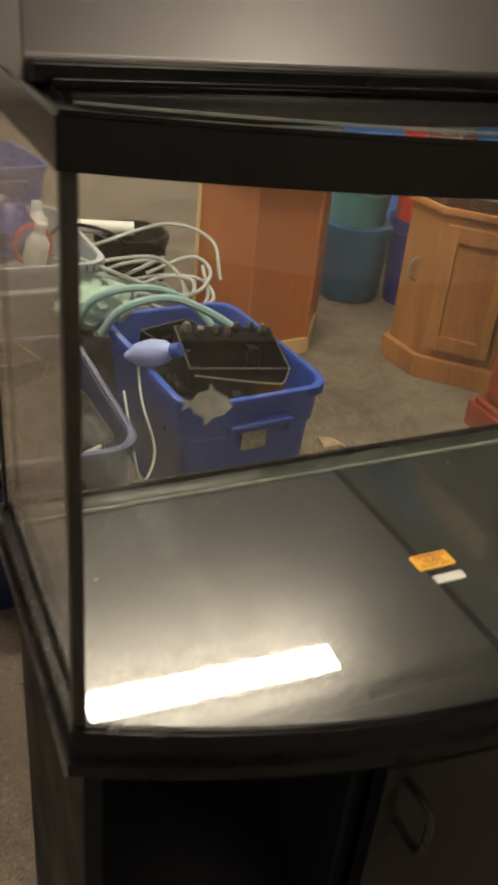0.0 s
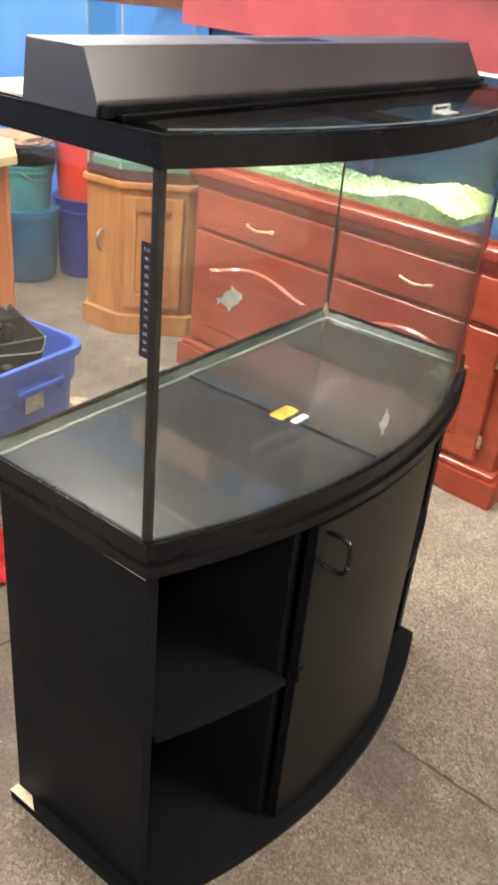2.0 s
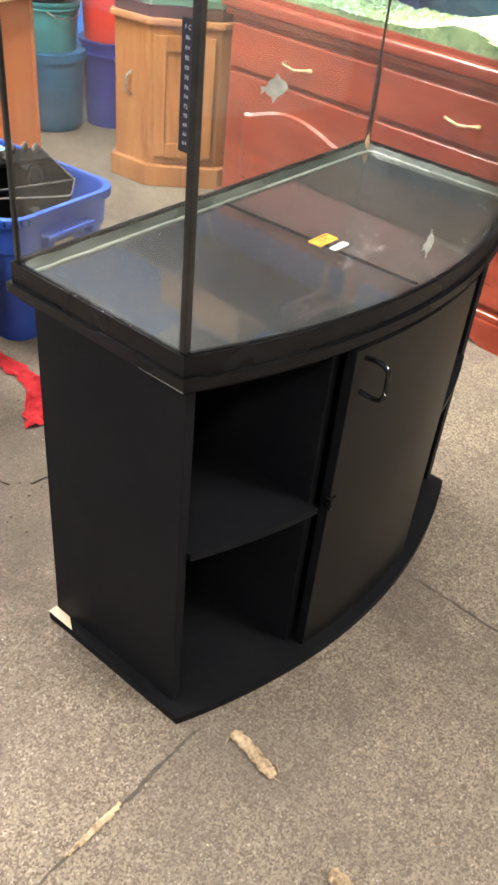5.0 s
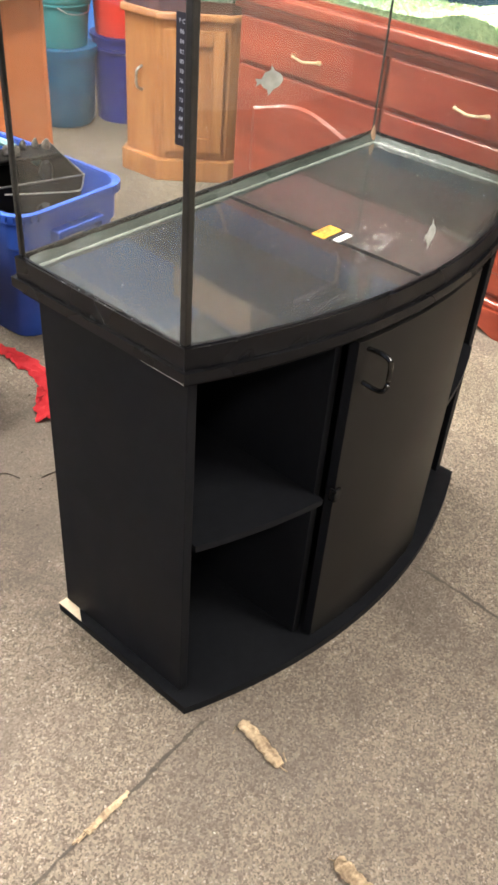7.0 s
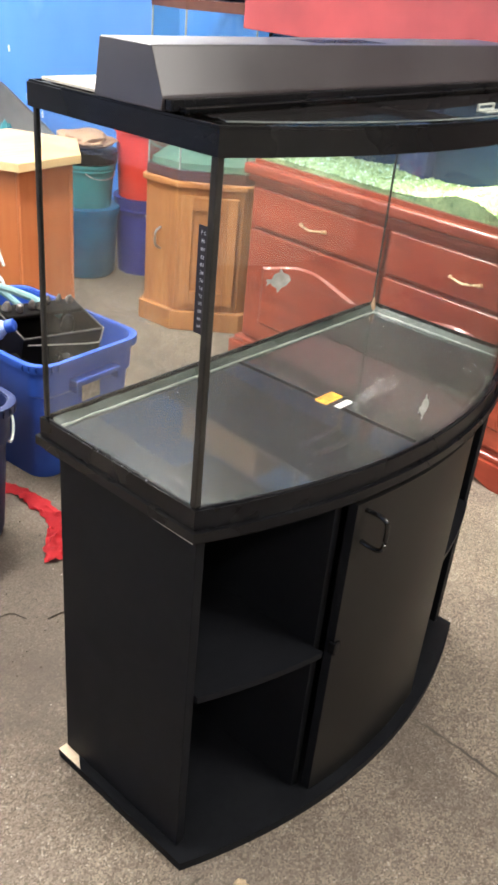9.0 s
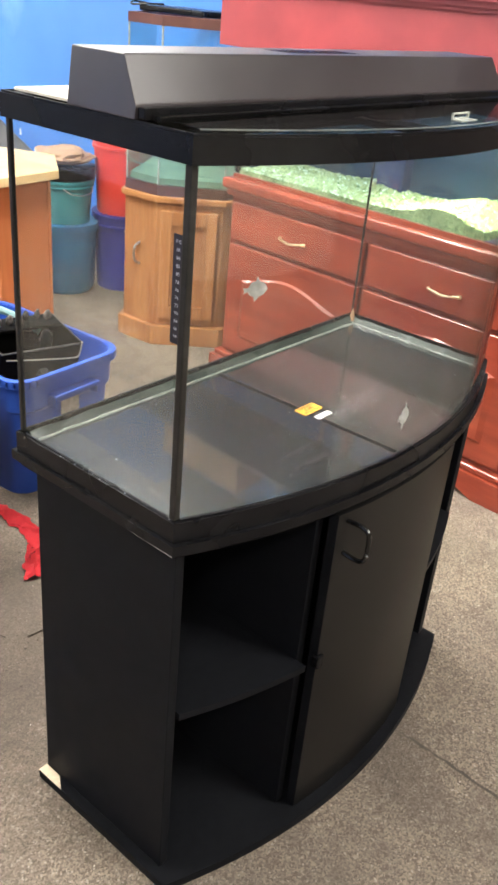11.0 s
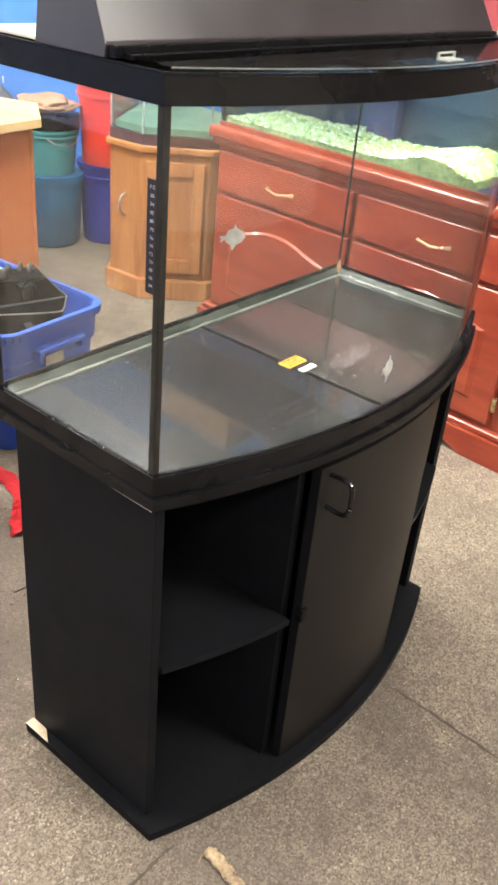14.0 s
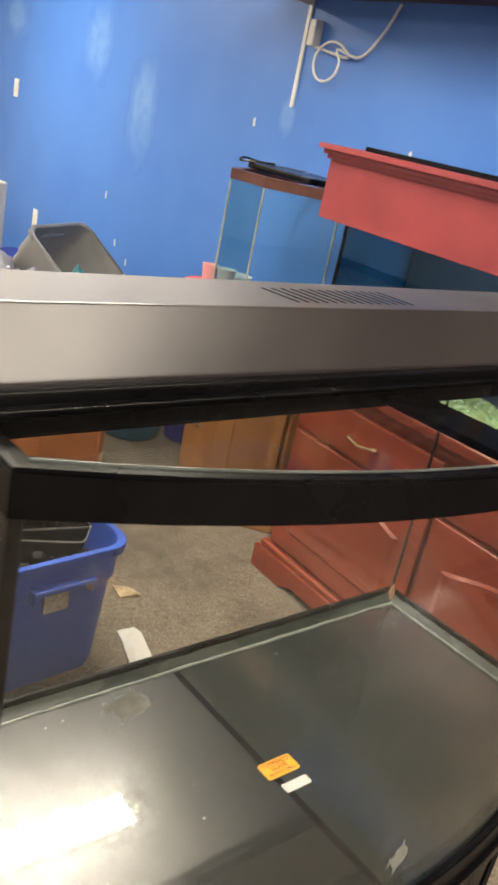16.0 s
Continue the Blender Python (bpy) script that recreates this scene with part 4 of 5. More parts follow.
M = facet_door(PENT[4], PENT[5])
mid = (Vector((*PENT[3], 0)) + Vector((*PENT[4], 0))) / 2
part("handle", sweep(bmesh.new(), curve_points([(mid.x, mid.y, 0.33), (mid.x - 0.025, mid.y, 0.345), (mid.x - 0.03, mid.y, 0.375), (mid.x - 0.025, mid.y, 0.405), (mid.x, mid.y, 0.42)], 5), 0.005), STEEL, oak, "small bright metal pull", True)

rim_tank = thing("rimmed_aquarium", pose(0, 0, 0.625), "tall empty faceted aquarium with brown rims", "aquarium")
inner = shrink(PENT, 0.006)
part("bottom_rim", band(bmesh.new(), PENT, shrink(PENT, 0.02), 0.0, 0.04), OAK_DARK, rim_tank)
part("top_rim", band(bmesh.new(), PENT, shrink(PENT, 0.03), 0.610, 0.645), OAK_DARK, rim_tank)
part("gravel", prism(bmesh.new(), shrink(PENT, 0.022), 0.001, 0.065), mat("dull_gravel", (0.30, 0.36, 0.26), 0.85, second=(0.18, 0.22, 0.17), scale=80, bump=1.0, bump_scale=80), rim_tank)
for i in range(2, 6):
    a, b = inner[i], inner[(i + 1) % 6]
    ia, ib = shrink(PENT, 0.012)[i], shrink(PENT, 0.012)[(i + 1) % 6]
    part("pane", prism(bmesh.new(), [a, b, ib, ia], 0.04, 0.61), GREEN_GLASS, rim_tank)
for i in (3, 4, 5):
    x, y = inner[i]
    part("seam", bbox(x - 0.003, x + 0.003, y - 0.003, y + 0.003, 0.04, 0.61, 0.001), SILICONE, rim_tank)
top_light = thing("strip_light", pose(1.80, 2.0, 1.27), "black strip light resting on the tall aquarium", "aquarium light")
part("body", bbox(-0.06, 0.16, -0.12, 0.25, 0.0, 0.022, 0.006), BLACK_PLASTIC, top_light)
part("lead", sweep(bmesh.new(), curve_points([(-0.05, 0.22, 0.024), (-0.09, 0.26, 0.02), (-0.05, 0.29, 0.03), (0.0, 0.26, 0.024), (0.05, 0.23, 0.026)], 6), 0.004), BLACK_PLASTIC, top_light, "", True)

# ---- hexagonal stand ----
HEX = [(1.00, 2.14), (1.26, 2.19), (1.40, 2.42), (1.27, 2.66), (1.00, 2.62), (0.87, 2.38)]


def hexagon(k):
    return [(1.13 + (x - 1.13) * k, 2.40 + (y - 2.40) * k) for x, y in HEX]


hexs = thing("hexagonal_stand", pose(0, 0, 0), "six-sided cherry laminate aquarium stand with a pale maple top", "aquarium stand")
part("base", prism(bmesh.new(), hexagon(1.05), 0.0, 0.06), MAPLE, hexs)
part("top", bevelled(prism(bmesh.new(), hexagon(1.18), 0.672, 0.705), 0.003), MAPLE, hexs, "pale maple board top")
h0, h1 = hexagon(1.0), hexagon(0.95)
for i in range(6):
    j = (i + 1) % 6
    part("panel", prism(bmesh.new(), [h0[i], h0[j], h1[j], h1[i]], 0.06, 0.672), LAMINATE_ORANGE, hexs)
    x, y = hexagon(0.995)[i]
    part("edge_strip", lathe(bmesh.new(), [(0.009, 0.06), (0.009, 0.671)], 8, x, y), MAPLE if i == 5 else LAMINATE_ORANGE, hexs)


# ---- totes ----
def tote(name, m, hx, hy, h, material, label, group="", wall=0.006, lean=0.88):
    """An open storage tote: tapered body with a step, rolled rim and two end handles."""
    e = thing(name, m, label, "storage tote", group)
    bm = bmesh.new()
    rings = []
    for k, z, ins in ((lean, 0.0, 0.0), (lean + 0.02, 0.02, 0.0), (0.955, h * 0.72, 0.0), (0.985, h * 0.74, 0.0), (1.0, h, 0.0), (1.0, h, wall), (0.985, h * 0.74, wall), (0.955, h * 0.72, wall), (lean, 0.012, wall)):
        rings.append([bm.verts.new((x, y, z)) for x, y in rounded_rect(hx * k - ins, hy * k - ins, 0.06)])
    n = len(rings[0])
    for q, s in zip(rings, rings[1:]):
        for i in range(n):
            bm.faces.new((q[i], q[(i + 1) % n], s[(i + 1) % n], s[i]))
    bm.faces.new(rings[0][::-1])
    bm.faces.new(rings[-1])
    part("body", bm, material, e, "", True)
    lo, hi = rounded_rect(hx + 0.014, hy + 0.014, 0.07), rounded_rect(hx - 0.004, hy - 0.004, 0.06)
    part("rim", bevelled(band(bmesh.new(), lo, hi, h - 0.022, h + 0.004), 0.004), material, e, "", True)
    for s in (-1, 1):
        y0, y1 = sorted((s * (hy * 0.985), s * (hy + 0.030)))
        part("handle", bbox(-0.085, 0.085, y0, y1, h - 0.075, h - 0.060, 0.005), material, e)
        part("handle_lug", bbox(-0.088, -0.074, y0, y1, h - 0.10, h - 0.062, 0.004), material, e)
        part("handle_lug", bbox(0.074, 0.088, y0, y1, h - 0.10, h - 0.062, 0.004), material, e)
    return e


TUB = pose(0.622, 1.47, 0, 0, 0, 8)
blue = tote("blue_tote", TUB, 0.195, 0.285, 0.385, BLUE_TUB, "open royal blue plastic tote full of filter parts")
part("label", bbox(-0.040, 0.030, -0.2835, -0.2815, 0.235, 0.285, 0.0005, 1), WORN_LABEL, blue, "worn paper label")
NAVY = pose(0.085, 1.27, 0, 0, 0, 4)
navy = tote("navy_tote", NAVY, 0.205, 0.29, 0.40, NAVY_TUB, "open navy plastic tote holding black equipment")
part("label", bbox(-0.02, 0.10, -0.287, -0.285, 0.215, 0.285, 0.0005, 1), PAPER, navy, "printed white paper label")
for k in range(4):
    part("bar", bbox(-0.012, 0.055 + 0.03 * (k % 2), -0.2878, -0.2872, 0.272 - 0.014 * k, 0.278 - 0.014 * k, 0.0001, 1), INK_RED if k % 2 else INK_DARK, navy)
grey = tote("grey_tote", pose(0.16, 2.05, 0, 0, 0, 6), 0.22, 0.28, 0.52, GREY_TUB, "tall pale grey plastic tote heaped with clutter")
LEAN = Matrix(((0.864, -0.410, 0.332, 1.665), (0.502, 0.668, -0.523, 3.905), (0.031, 0.618, 0.785, 0.145), (0, 0, 0, 1)))
bin_ = tote("charcoal_tote", LEAN, 0.25, 0.25, 0.53, DARK_GREY_TUB, "empty translucent grey tote tipped over beside the blue wall")
part("grip_slot", bbox(-0.09, 0.09, 0.236, 0.240, 0.455, 0.475, 0.001), GREY_TUB, bin_)


# ---- things in the totes ----
# grimy dark plastic; its pale second colour paints glints on the knobs
KNOB = mat("grimy_knob_glints", (0.03, 0.026, 0.022), 0.3, second=(0.20, 0.18, 0.16), scale=70)


# mottled plastic, paler than the box, for its rim
PALE_RIM = mat("pale_rim_plastic", (0.10, 0.09, 0.08), 0.35, second=(0.02, 0.02, 0.02), scale=40)


def filter_box(m, w, d, h, label):
    e = thing("filter_box", m, label, "aquarium filter")
    part("body", bevelled(band(bmesh.new(), [(-w, -d), (w, -d), (w, d), (-w, d)], [(-w + 0.004, -d + 0.004), (w - 0.004, -d + 0.004), (w - 0.004, d - 0.004), (-w + 0.004, d - 0.004)], 0.0, h), 0.001, 1), SMOKE, e)
    part("floor", box(bmesh.new(), -w + 0.004, w - 0.004, -d + 0.004, d - 0.004, 0.0, 0.004), SMOKE, e)
    part("rim", band(bmesh.new(), [(-w - 0.003, -d - 0.003), (w + 0.003, -d - 0.003), (w + 0.003, d + 0.003), (-w - 0.003, d + 0.003)], [(-w + 0.001, -d + 0.001), (w - 0.001, -d + 0.001), (w - 0.001, d - 0.001), (-w + 0.001, d - 0.001)], h - 0.004, h), PALE_RIM, e)
    part("motor", lathe(bmesh.new(), [(0.02, 0.004), (0.022, h * 0.6), (0.018, h * 0.9), (0.008, h)], 16, w * 0.5, 0.0), BLACK_PLASTIC, e, "", True)
    return e


main = filter_box(TUB @ pose(0.03, -0.03, 0.275, 12, 4, -10), 0.135, 0.090, 0.14, "smoked black hang-on filter box with grimy knobs standing in the tote")
part("lid", bevelled(box(bmesh.new(), -0.131, 0.131, 0.020, 0.086, 0.132, 0.146), 0.003, 1), SMOKE, main)
rk = random.Random(8)
for k in range(7):
    kx, kr = -0.11 + 0.036 * k + rk.uniform(-0.008, 0.008), rk.uniform(0.009, 0.016)
    part("knob", lathe(bmesh.new(), [(kr * 0.7, 0.145), (kr, 0.150), (kr * 0.9, 0.158 + rk.uniform(0, 0.012)), (kr * 0.4, 0.174)], 12, kx, rk.uniform(0.035, 0.07)), KNOB, main, "", True)
part("wire", sweep(bmesh.new(), curve_points([(-0.12, -0.094, 0.118), (0.0, -0.096, 0.104), (0.11, -0.095, 0.092), (0.130, -0.094, 0.100), (0.134, -0.092, 0.142)], 6), 0.0022), CREAM_PAINT, main, "thin pale wire")
filter_box(TUB @ pose(-0.03, 0.15, 0.25, 8, 6, 25), 0.10, 0.07, 0.12, "black plastic filter box in the tote")
case = thing("filter_case", NAVY @ pose(0.00, -0.05, 0.20, 30, -6, 18), "large ribbed black plastic canister case standing in the navy tote", "aquarium filter")
part("body", bbox(-0.13, 0.13, -0.09, 0.09, 0.0, 0.23, 0.012, 3), GLOSS_CASE, case)
part("lid", bbox(-0.137, 0.137, -0.097, 0.097, 0.2305, 0.258, 0.008, 3), GLOSS_CASE, case)
for q in range(4):
    part("rib", bbox(-0.10 + 0.06 * q, -0.085 + 0.06 * q, -0.098, -0.0905, 0.02, 0.20, 0.003), GLOSS_CASE, case)
part("clip", bbox(0.06, 0.10, -0.104, -0.0975, 0.20, 0.25, 0.003), STEEL, case, "bright metal clip")
filter_box(NAVY @ pose(-0.04, 0.15, 0.28, -8, 0, 10), 0.12, 0.08, 0.14, "black plastic filter case in the navy tote")


def jumble(m, hx, hy, z, n, seed, label):
    """Loose dark parts filling a tote."""
    rr = random.Random(seed)
    bm = bmesh.new()
    for _ in range(n):
        q = bmesh.new()
        if rr.random() < 0.5:
            w = rr.uniform(0.02, 0.05)
            box(q, -w, w, -w * 0.6, w * 0.6, -w * 0.5, w * 0.5)
            bevelled(q, 0.004, 1)
        else:
            lathe(q, [(0.015, -0.04), (0.024, -0.035), (0.024, 0.03), (0.012, 0.045)], 10)
        q.transform(Matrix.Translation((rr.uniform(-hx, hx), rr.uniform(-hy, hy), z + rr.uniform(-0.05, 0.035))) @ Euler((rr.uniform(0, 6), rr.uniform(0, 6), rr.uniform(0, 6))).to_matrix().to_4x4())
        me = bpy.data.meshes.new("t")
        q.to_mesh(me)
        q.free()
        bm.from_mesh(me)
        bpy.data.meshes.remove(me)
    ob = tagged(part("loose_filter_parts", bm, SMOKE, None, "", True), label, "filter parts", kind="stuff")
    ob.matrix_world = m


jumble(TUB, 0.14, 0.22, 0.27, 90, 1, "jumble of black filter parts filling the blue tote")
jumble(NAVY, 0.14, 0.22, 0.32, 80, 2, "jumble of black filter parts filling the navy tote")


def hose(pts, r, material, label):
    return tagged(part("hose", sweep(bmesh.new(), curve_points(pts, 10), r, 8), material, None, "", True), label, "hose", "loose hoses")


siphon = thing("siphon_bulb", TUB @ pose(-0.19, -0.05, 0.42, 0, 0, 0), "pale blue squeeze bulb of a siphon on the tote rim", "siphon")
bm = lathe(bmesh.new(), [(0.010, -0.075), (0.016, -0.06), (0.030, -0.04), (0.036, 0.0), (0.030, 0.04), (0.016, 0.06), (0.010, 0.075)], 20)
bm.transform(pose(0, 0, 0, 70, 0, 40))
part("bulb", bm, SIPHON_BLUE, siphon, "", True)
bm = lathe(bmesh.new(), [(0.017, 0.06), (0.019, 0.065), (0.019, 0.085), (0.012, 0.09)], 16)
bm.transform(pose(0, 0, 0, 70, 0, 40))
part("collar", bm, BLUE_TUB, siphon, "bright blue collar", True)
rr = random.Random(21)
for k in range(7):
    cx, cy, cz = 0.50 + rr.uniform(-0.05, 0.05), 1.93 + rr.uniform(-0.05, 0.06), 0.34 + 0.02 * k
    rad = 0.20 + rr.uniform(-0.03, 0.03)
    hose([(cx + rad * math.cos(a) * 1.2, cy + rad * 0.5 * math.sin(a), cz + 0.06 * math.sin(a + k) + 0.05 * math.sin(2 * a)) for a in [i * 0.7 + k for i in range(9)]], 0.0065, TUBING, "coil of cloudy clear vinyl hose heaped behind the totes")
hose([(0.36, 1.62, 0.38), (0.42, 1.60, 0.46), (0.55, 1.60, 0.48), (0.68, 1.56, 0.43), (0.76, 1.50, 0.37)], 0.012, TEAL_TUBING, "thick teal hose laid over the blue tote")
hose([(0.30, 1.70, 0.36), (0.36, 1.66, 0.47), (0.50, 1.66, 0.49), (0.62, 1.66, 0.44), (0.70, 1.60, 0.36)], 0.011, TEAL_TUBING, "thick teal hose laid over the blue tote")
hose([(0.42, 1.45, 0.40), (0.40, 1.32, 0.33), (0.41, 1.22, 0.24), (0.36, 1.15, 0.20), (0.345, 1.20, 0.30), (0.35, 1.30, 0.37)], 0.004, TUBING, "thin clear airline hanging down the blue tote")


def heap(name, m, hx, hy, h, material, seed, label, category):
    """A crumpled soft heap."""
    bm = bmesh.new()
    bmesh.ops.create_icosphere(bm, subdivisions=4, radius=1.0)
    for v in bm.verts:
        p = v.co.copy()
        f = 1 + 0.28 * noise.noise(p * 1.7 + Vector((seed, 0, 0))) + 0.10 * noise.noise(p * 5 + Vector((0, seed, 0)))
        v.co = Vector((p.x * hx * f, p.y * hy * f, max(0.0, (p.z * 0.5 + 0.5) * h * f)))
    ob = tagged(part(name, bm, material, None, "", True), label, category)
    ob.matrix_world = m
    return ob


tote("grey_tote_low", pose(0.52, 1.98, 0, 0, 0, 10), 0.20, 0.20, 0.30, DARK_GREY_TUB, "low grey tote under the coiled hoses") 
heap("net_bag", pose(0.37, 1.80, 0.32), 0.12, 0.10, 0.15, GREEN_CLOTH, 4.0, "crumpled pale green mesh bag on the hoses", "net bag")
tagged(part("pvc_pipe", sweep(bmesh.new(), [(0.40, 2.20, 0.50), (0.58, 2.16, 0.50)], 0.022, 14), WHITE_PLASTIC, None, "", True), "short white plastic pipe on the hoses", "pipe")
pail = thing("black_pail", pose(0.62, 2.36, 0, 0, 0, 0), "black plastic pail behind the hoses", "pail")
part("body", lathe(bmesh.new(), [(0.10, 0.0), (0.125, 0.40), (0.132, 0.40), (0.132, 0.43), (0.120, 0.43), (0.095, 0.02)], 28), BLACK_PLASTIC, pail, "", True)
heap("clutter_bag", pose(0.12, 2.02, 0.46), 0.13, 0.16, 0.16, BUCKET_BLUE, 7.0, "blue and white packets heaped in the grey tote", "packets")
for k, (dx, dy, c) in enumerate(((-0.08, -0.12, BUCKET_RED), (0.06, -0.16, WHITE_PLASTIC), (0.10, 0.02, WHITE_PLASTIC), (-0.02, 0.10, PAPER))):
    b = thing("bottle", pose(0.15 + dx, 2.02 + dy, 0.46, 10 * (k % 2), 8, 30 * k), "small bottle with a white cap standing in the grey tote", "bottle", "bottles")
    part("body", lathe(bmesh.new(), [(0.03, 0.0), (0.033, 0.01), (0.033, 0.11), (0.014, 0.135)], 18), c, b, "", True)
    part("cap", lathe(bmesh.new(), [(0.016, 0.135), (0.016, 0.16), (0.014, 0.163)], 14), WHITE_PLASTIC, b, "white cap", True)


ring = bmesh.new()
sweep(ring, [(0.055 * math.cos(a), 0.0, 0.055 + 0.055 * math.sin(a)) for a in [2 * math.pi * i / 28 for i in range(29)]], 0.007, 8)
ro = tagged(part("red_ring", ring, BUCKET_RED, None, "", True), "red plastic ring handle standing in the grey tote", "ring")
ro.matrix_world = pose(0.22, 1.86, 0.50, 0, 0, 20)
hose([(0.26, 2.0, 0.52), (0.33, 1.98, 0.57), (0.42, 2.02, 0.55), (0.50, 2.10, 0.50), (0.55, 2.16, 0.45)], 0.006, BLACK_PLASTIC, "black power cable trailing out of the grey tote")
far_tote = tote("blue_crate", pose(0.30, 4.05, 0, 0, 0, 12), 0.20, 0.28, 0.30, BLUE_TUB, "blue plastic crate on the carpet by the far wall")
flat_paper = thing("paper_stack", pose(0.42, 3.55, 0, 0, 0, 14), "low stack of white paper sheets on the carpet", "paper")
part("stack", bbox(-0.14, 0.14, -0.10, 0.10, 0.0, 0.03, 0.002), PAPER, flat_paper)
part("sheet", bbox(-0.12, 0.15, -0.11, 0.09, 0.0305, 0.032, 0.0004, 1), WHITE_PLASTIC, flat_paper)

# ---- buckets between the stands ----
def bucket(x, y, z, r, h, material, label):
    e = thing("bucket", pose(x, y, z), label, "bucket", "stacked buckets")
    part("body", lathe(bmesh.new(), [(r * 0.86, 0.0), (r * 0.96, h * 0.82), (r * 1.03, h * 0.83), (r * 1.03, h * 0.86), (r * 0.99, h * 0.87), (r, h - 0.015), (r * 1.05, h - 0.014), (r * 1.05, h)], 32), material, e, "", True)
    part("bail", sweep(bmesh.new(), curve_points([(-r * 0.6, -r * 0.82, h * 0.84), (-r * 0.4, -r * 1.02, h * 0.74), (0.0, -r * 1.1, h * 0.70), (r * 0.4, -r * 1.02, h * 0.74), (r * 0.6, -r * 0.82, h * 0.84)], 5), 0.003), STEEL, e, "", True)
    return e


bucket(1.98, 2.64, 0.0, 0.145, 0.37, BUCKET_BLUE, "royal blue plastic bucket on the carpet")
bucket(1.98, 2.64, 0.37, 0.145, 0.36, BUCKET_RED, "bright red plastic bucket stacked on a blue one")
drum = thing("blue_tub", pose(1.71, 2.74, 0), "round dark blue plastic tub on the carpet", "tub")
part("body", lathe(bmesh.new(), [(0.12, 0.0), (0.135, 0.02), (0.15, 0.30), (0.158, 0.30), (0.158, 0.335), (0.15, 0.335)], 32), DRUM_BLUE, drum, "", True)
bucket(1.71, 2.74, 0.336, 0.135, 0.20, TEAL_TUB, "faded translucent teal bucket on the round tub")
lid_ = thing("tub_lid", pose(1.71, 2.74, 0.537), "black plastic tub lid on the teal bucket", "lid")
part("rim", lathe(bmesh.new(), [(0.140, 0.0), (0.146, 0.004), (0.146, 0.052), (0.138, 0.058)], 32), BLACK_PLASTIC, lid_, "", True)
heap("brown_bag", pose(1.71, 2.74, 0.596), 0.13, 0.13, 0.07, CARDBOARD, 2.5, "crumpled brown paper bag on the tub lid", "paper bag")
PINK = mat("pink_plastic", (0.72, 0.42, 0.42), 0.4, second=(0.66, 0.36, 0.36), scale=14)
for x, y, z, r, c, look_ in ((1.94, 2.66, 0.7305, 0.036, PINK, "pink plastic cup standing on the red bucket"), (1.975, 2.585, 0.7305, 0.040, WHITE_PLASTIC, "cloudy white plastic cup standing on the red bucket")):
    c_ = thing("cup", pose(x, y, z), look_, "cup", "cups")
    part("body", lathe(bmesh.new(), [(r * 0.78, 0.0), (r, 0.080), (r * 1.08, 0.085), (r * 0.94, 0.085), (r * 0.72, 0.004)], 20), c, c_, "", True)
tubm = thing("clear_tub", pose(2.05, 2.60, 0.7305), "wide translucent white deli tub on the red bucket", "tub")
part("body", lathe(bmesh.new(), [(0.050, 0.0), (0.062, 0.055), (0.066, 0.058), (0.060, 0.060), (0.048, 0.006)], 28), WHITE_PLASTIC, tubm, "", True)

# ---- the far end ----
heater = thing("white_heater", pose(1.68, 4.95, 0, 0, 0, 12), "upright off-white appliance standing on the carpet", "heater")
part("body", bbox(-0.16, 0.16, -0.10, 0.10, 0.04, 0.76, 0.02, 3), CREAM_PAINT, heater)
part("base", bbox(-0.15, 0.15, -0.09, 0.09, 0.0, 0.04, 0.004), DARK_GREY_TUB, heater)
bucket(1.93, 4.72, 0.0, 0.15, 0.36, BUCKET_BLUE, "royal blue plastic bin on the carpet").name = "bin"

# ---- on the blue wall ----
def wall_patch(y, z, hy, hz, seed):
    bm = bmesh.new()
    pts = []
    for i in range(20):
        a = 2 * math.pi * i / 20
        f = 1 + 0.35 * noise.noise(Vector((math.cos(a) * 1.5 + seed, math.sin(a) * 1.5, 0)))
        c, s = math.cos(a), math.sin(a)
        pts.append((y + hy * f * math.copysign(abs(c) ** 0.6, c), z + hz * f * math.copysign(abs(s) ** 0.6, s)))
    bm.faces.new([bm.verts.new((X1 - 0.0015, a, b)) for a, b in pts])
    tagged(part("wall_patch", bm, PATCH_BLUE), "pale patch of repaired paint on the blue wall", "wall patch", kind="structure")


wall_patch(3.93, 1.354, 0.20, 0.30, 1)
wall_patch(4.58, 1.656, 0.19, 0.26, 2)
wall_patch(2.667, 1.475, 0.08, 0.11, 3)
wall_patch(5.9, 1.75, 0.2, 0.15, 4)
for yy, zz in ((5.79, 1.291), (5.228, 0.50)):
    o = thing("wall_plate", pose(X1, yy, zz), "white electrical plate on the blue wall", "outlet", "wall plates")
    part("plate", bbox(-0.007, 0.0, -0.038, 0.038, -0.06, 0.06, 0.003), WHITE_PLASTIC, o)
    part("socket", bbox(-0.010, -0.0071, -0.017, 0.017, -0.034, 0.034, 0.002), CREAM_PAINT, o)
for k, (yy, zz) in enumerate(((4.235, 0.846), (4.05, 0.606), (3.89, 0.53), (3.74, 0.45), (1.9, 1.42), (2.9, 1.42))):
    bm = bmesh.new()
    bm.faces.new([bm.verts.new((X1 - 0.0015, yy + a, zz + b)) for a, b in ((-0.010, -0.018), (0.008, -0.02), (0.012, 0.014), (-0.004, 0.022))])
    tagged(part("wall_chip", bm, PAPER), "white chip in the blue paint", "paint chip", kind="structure")

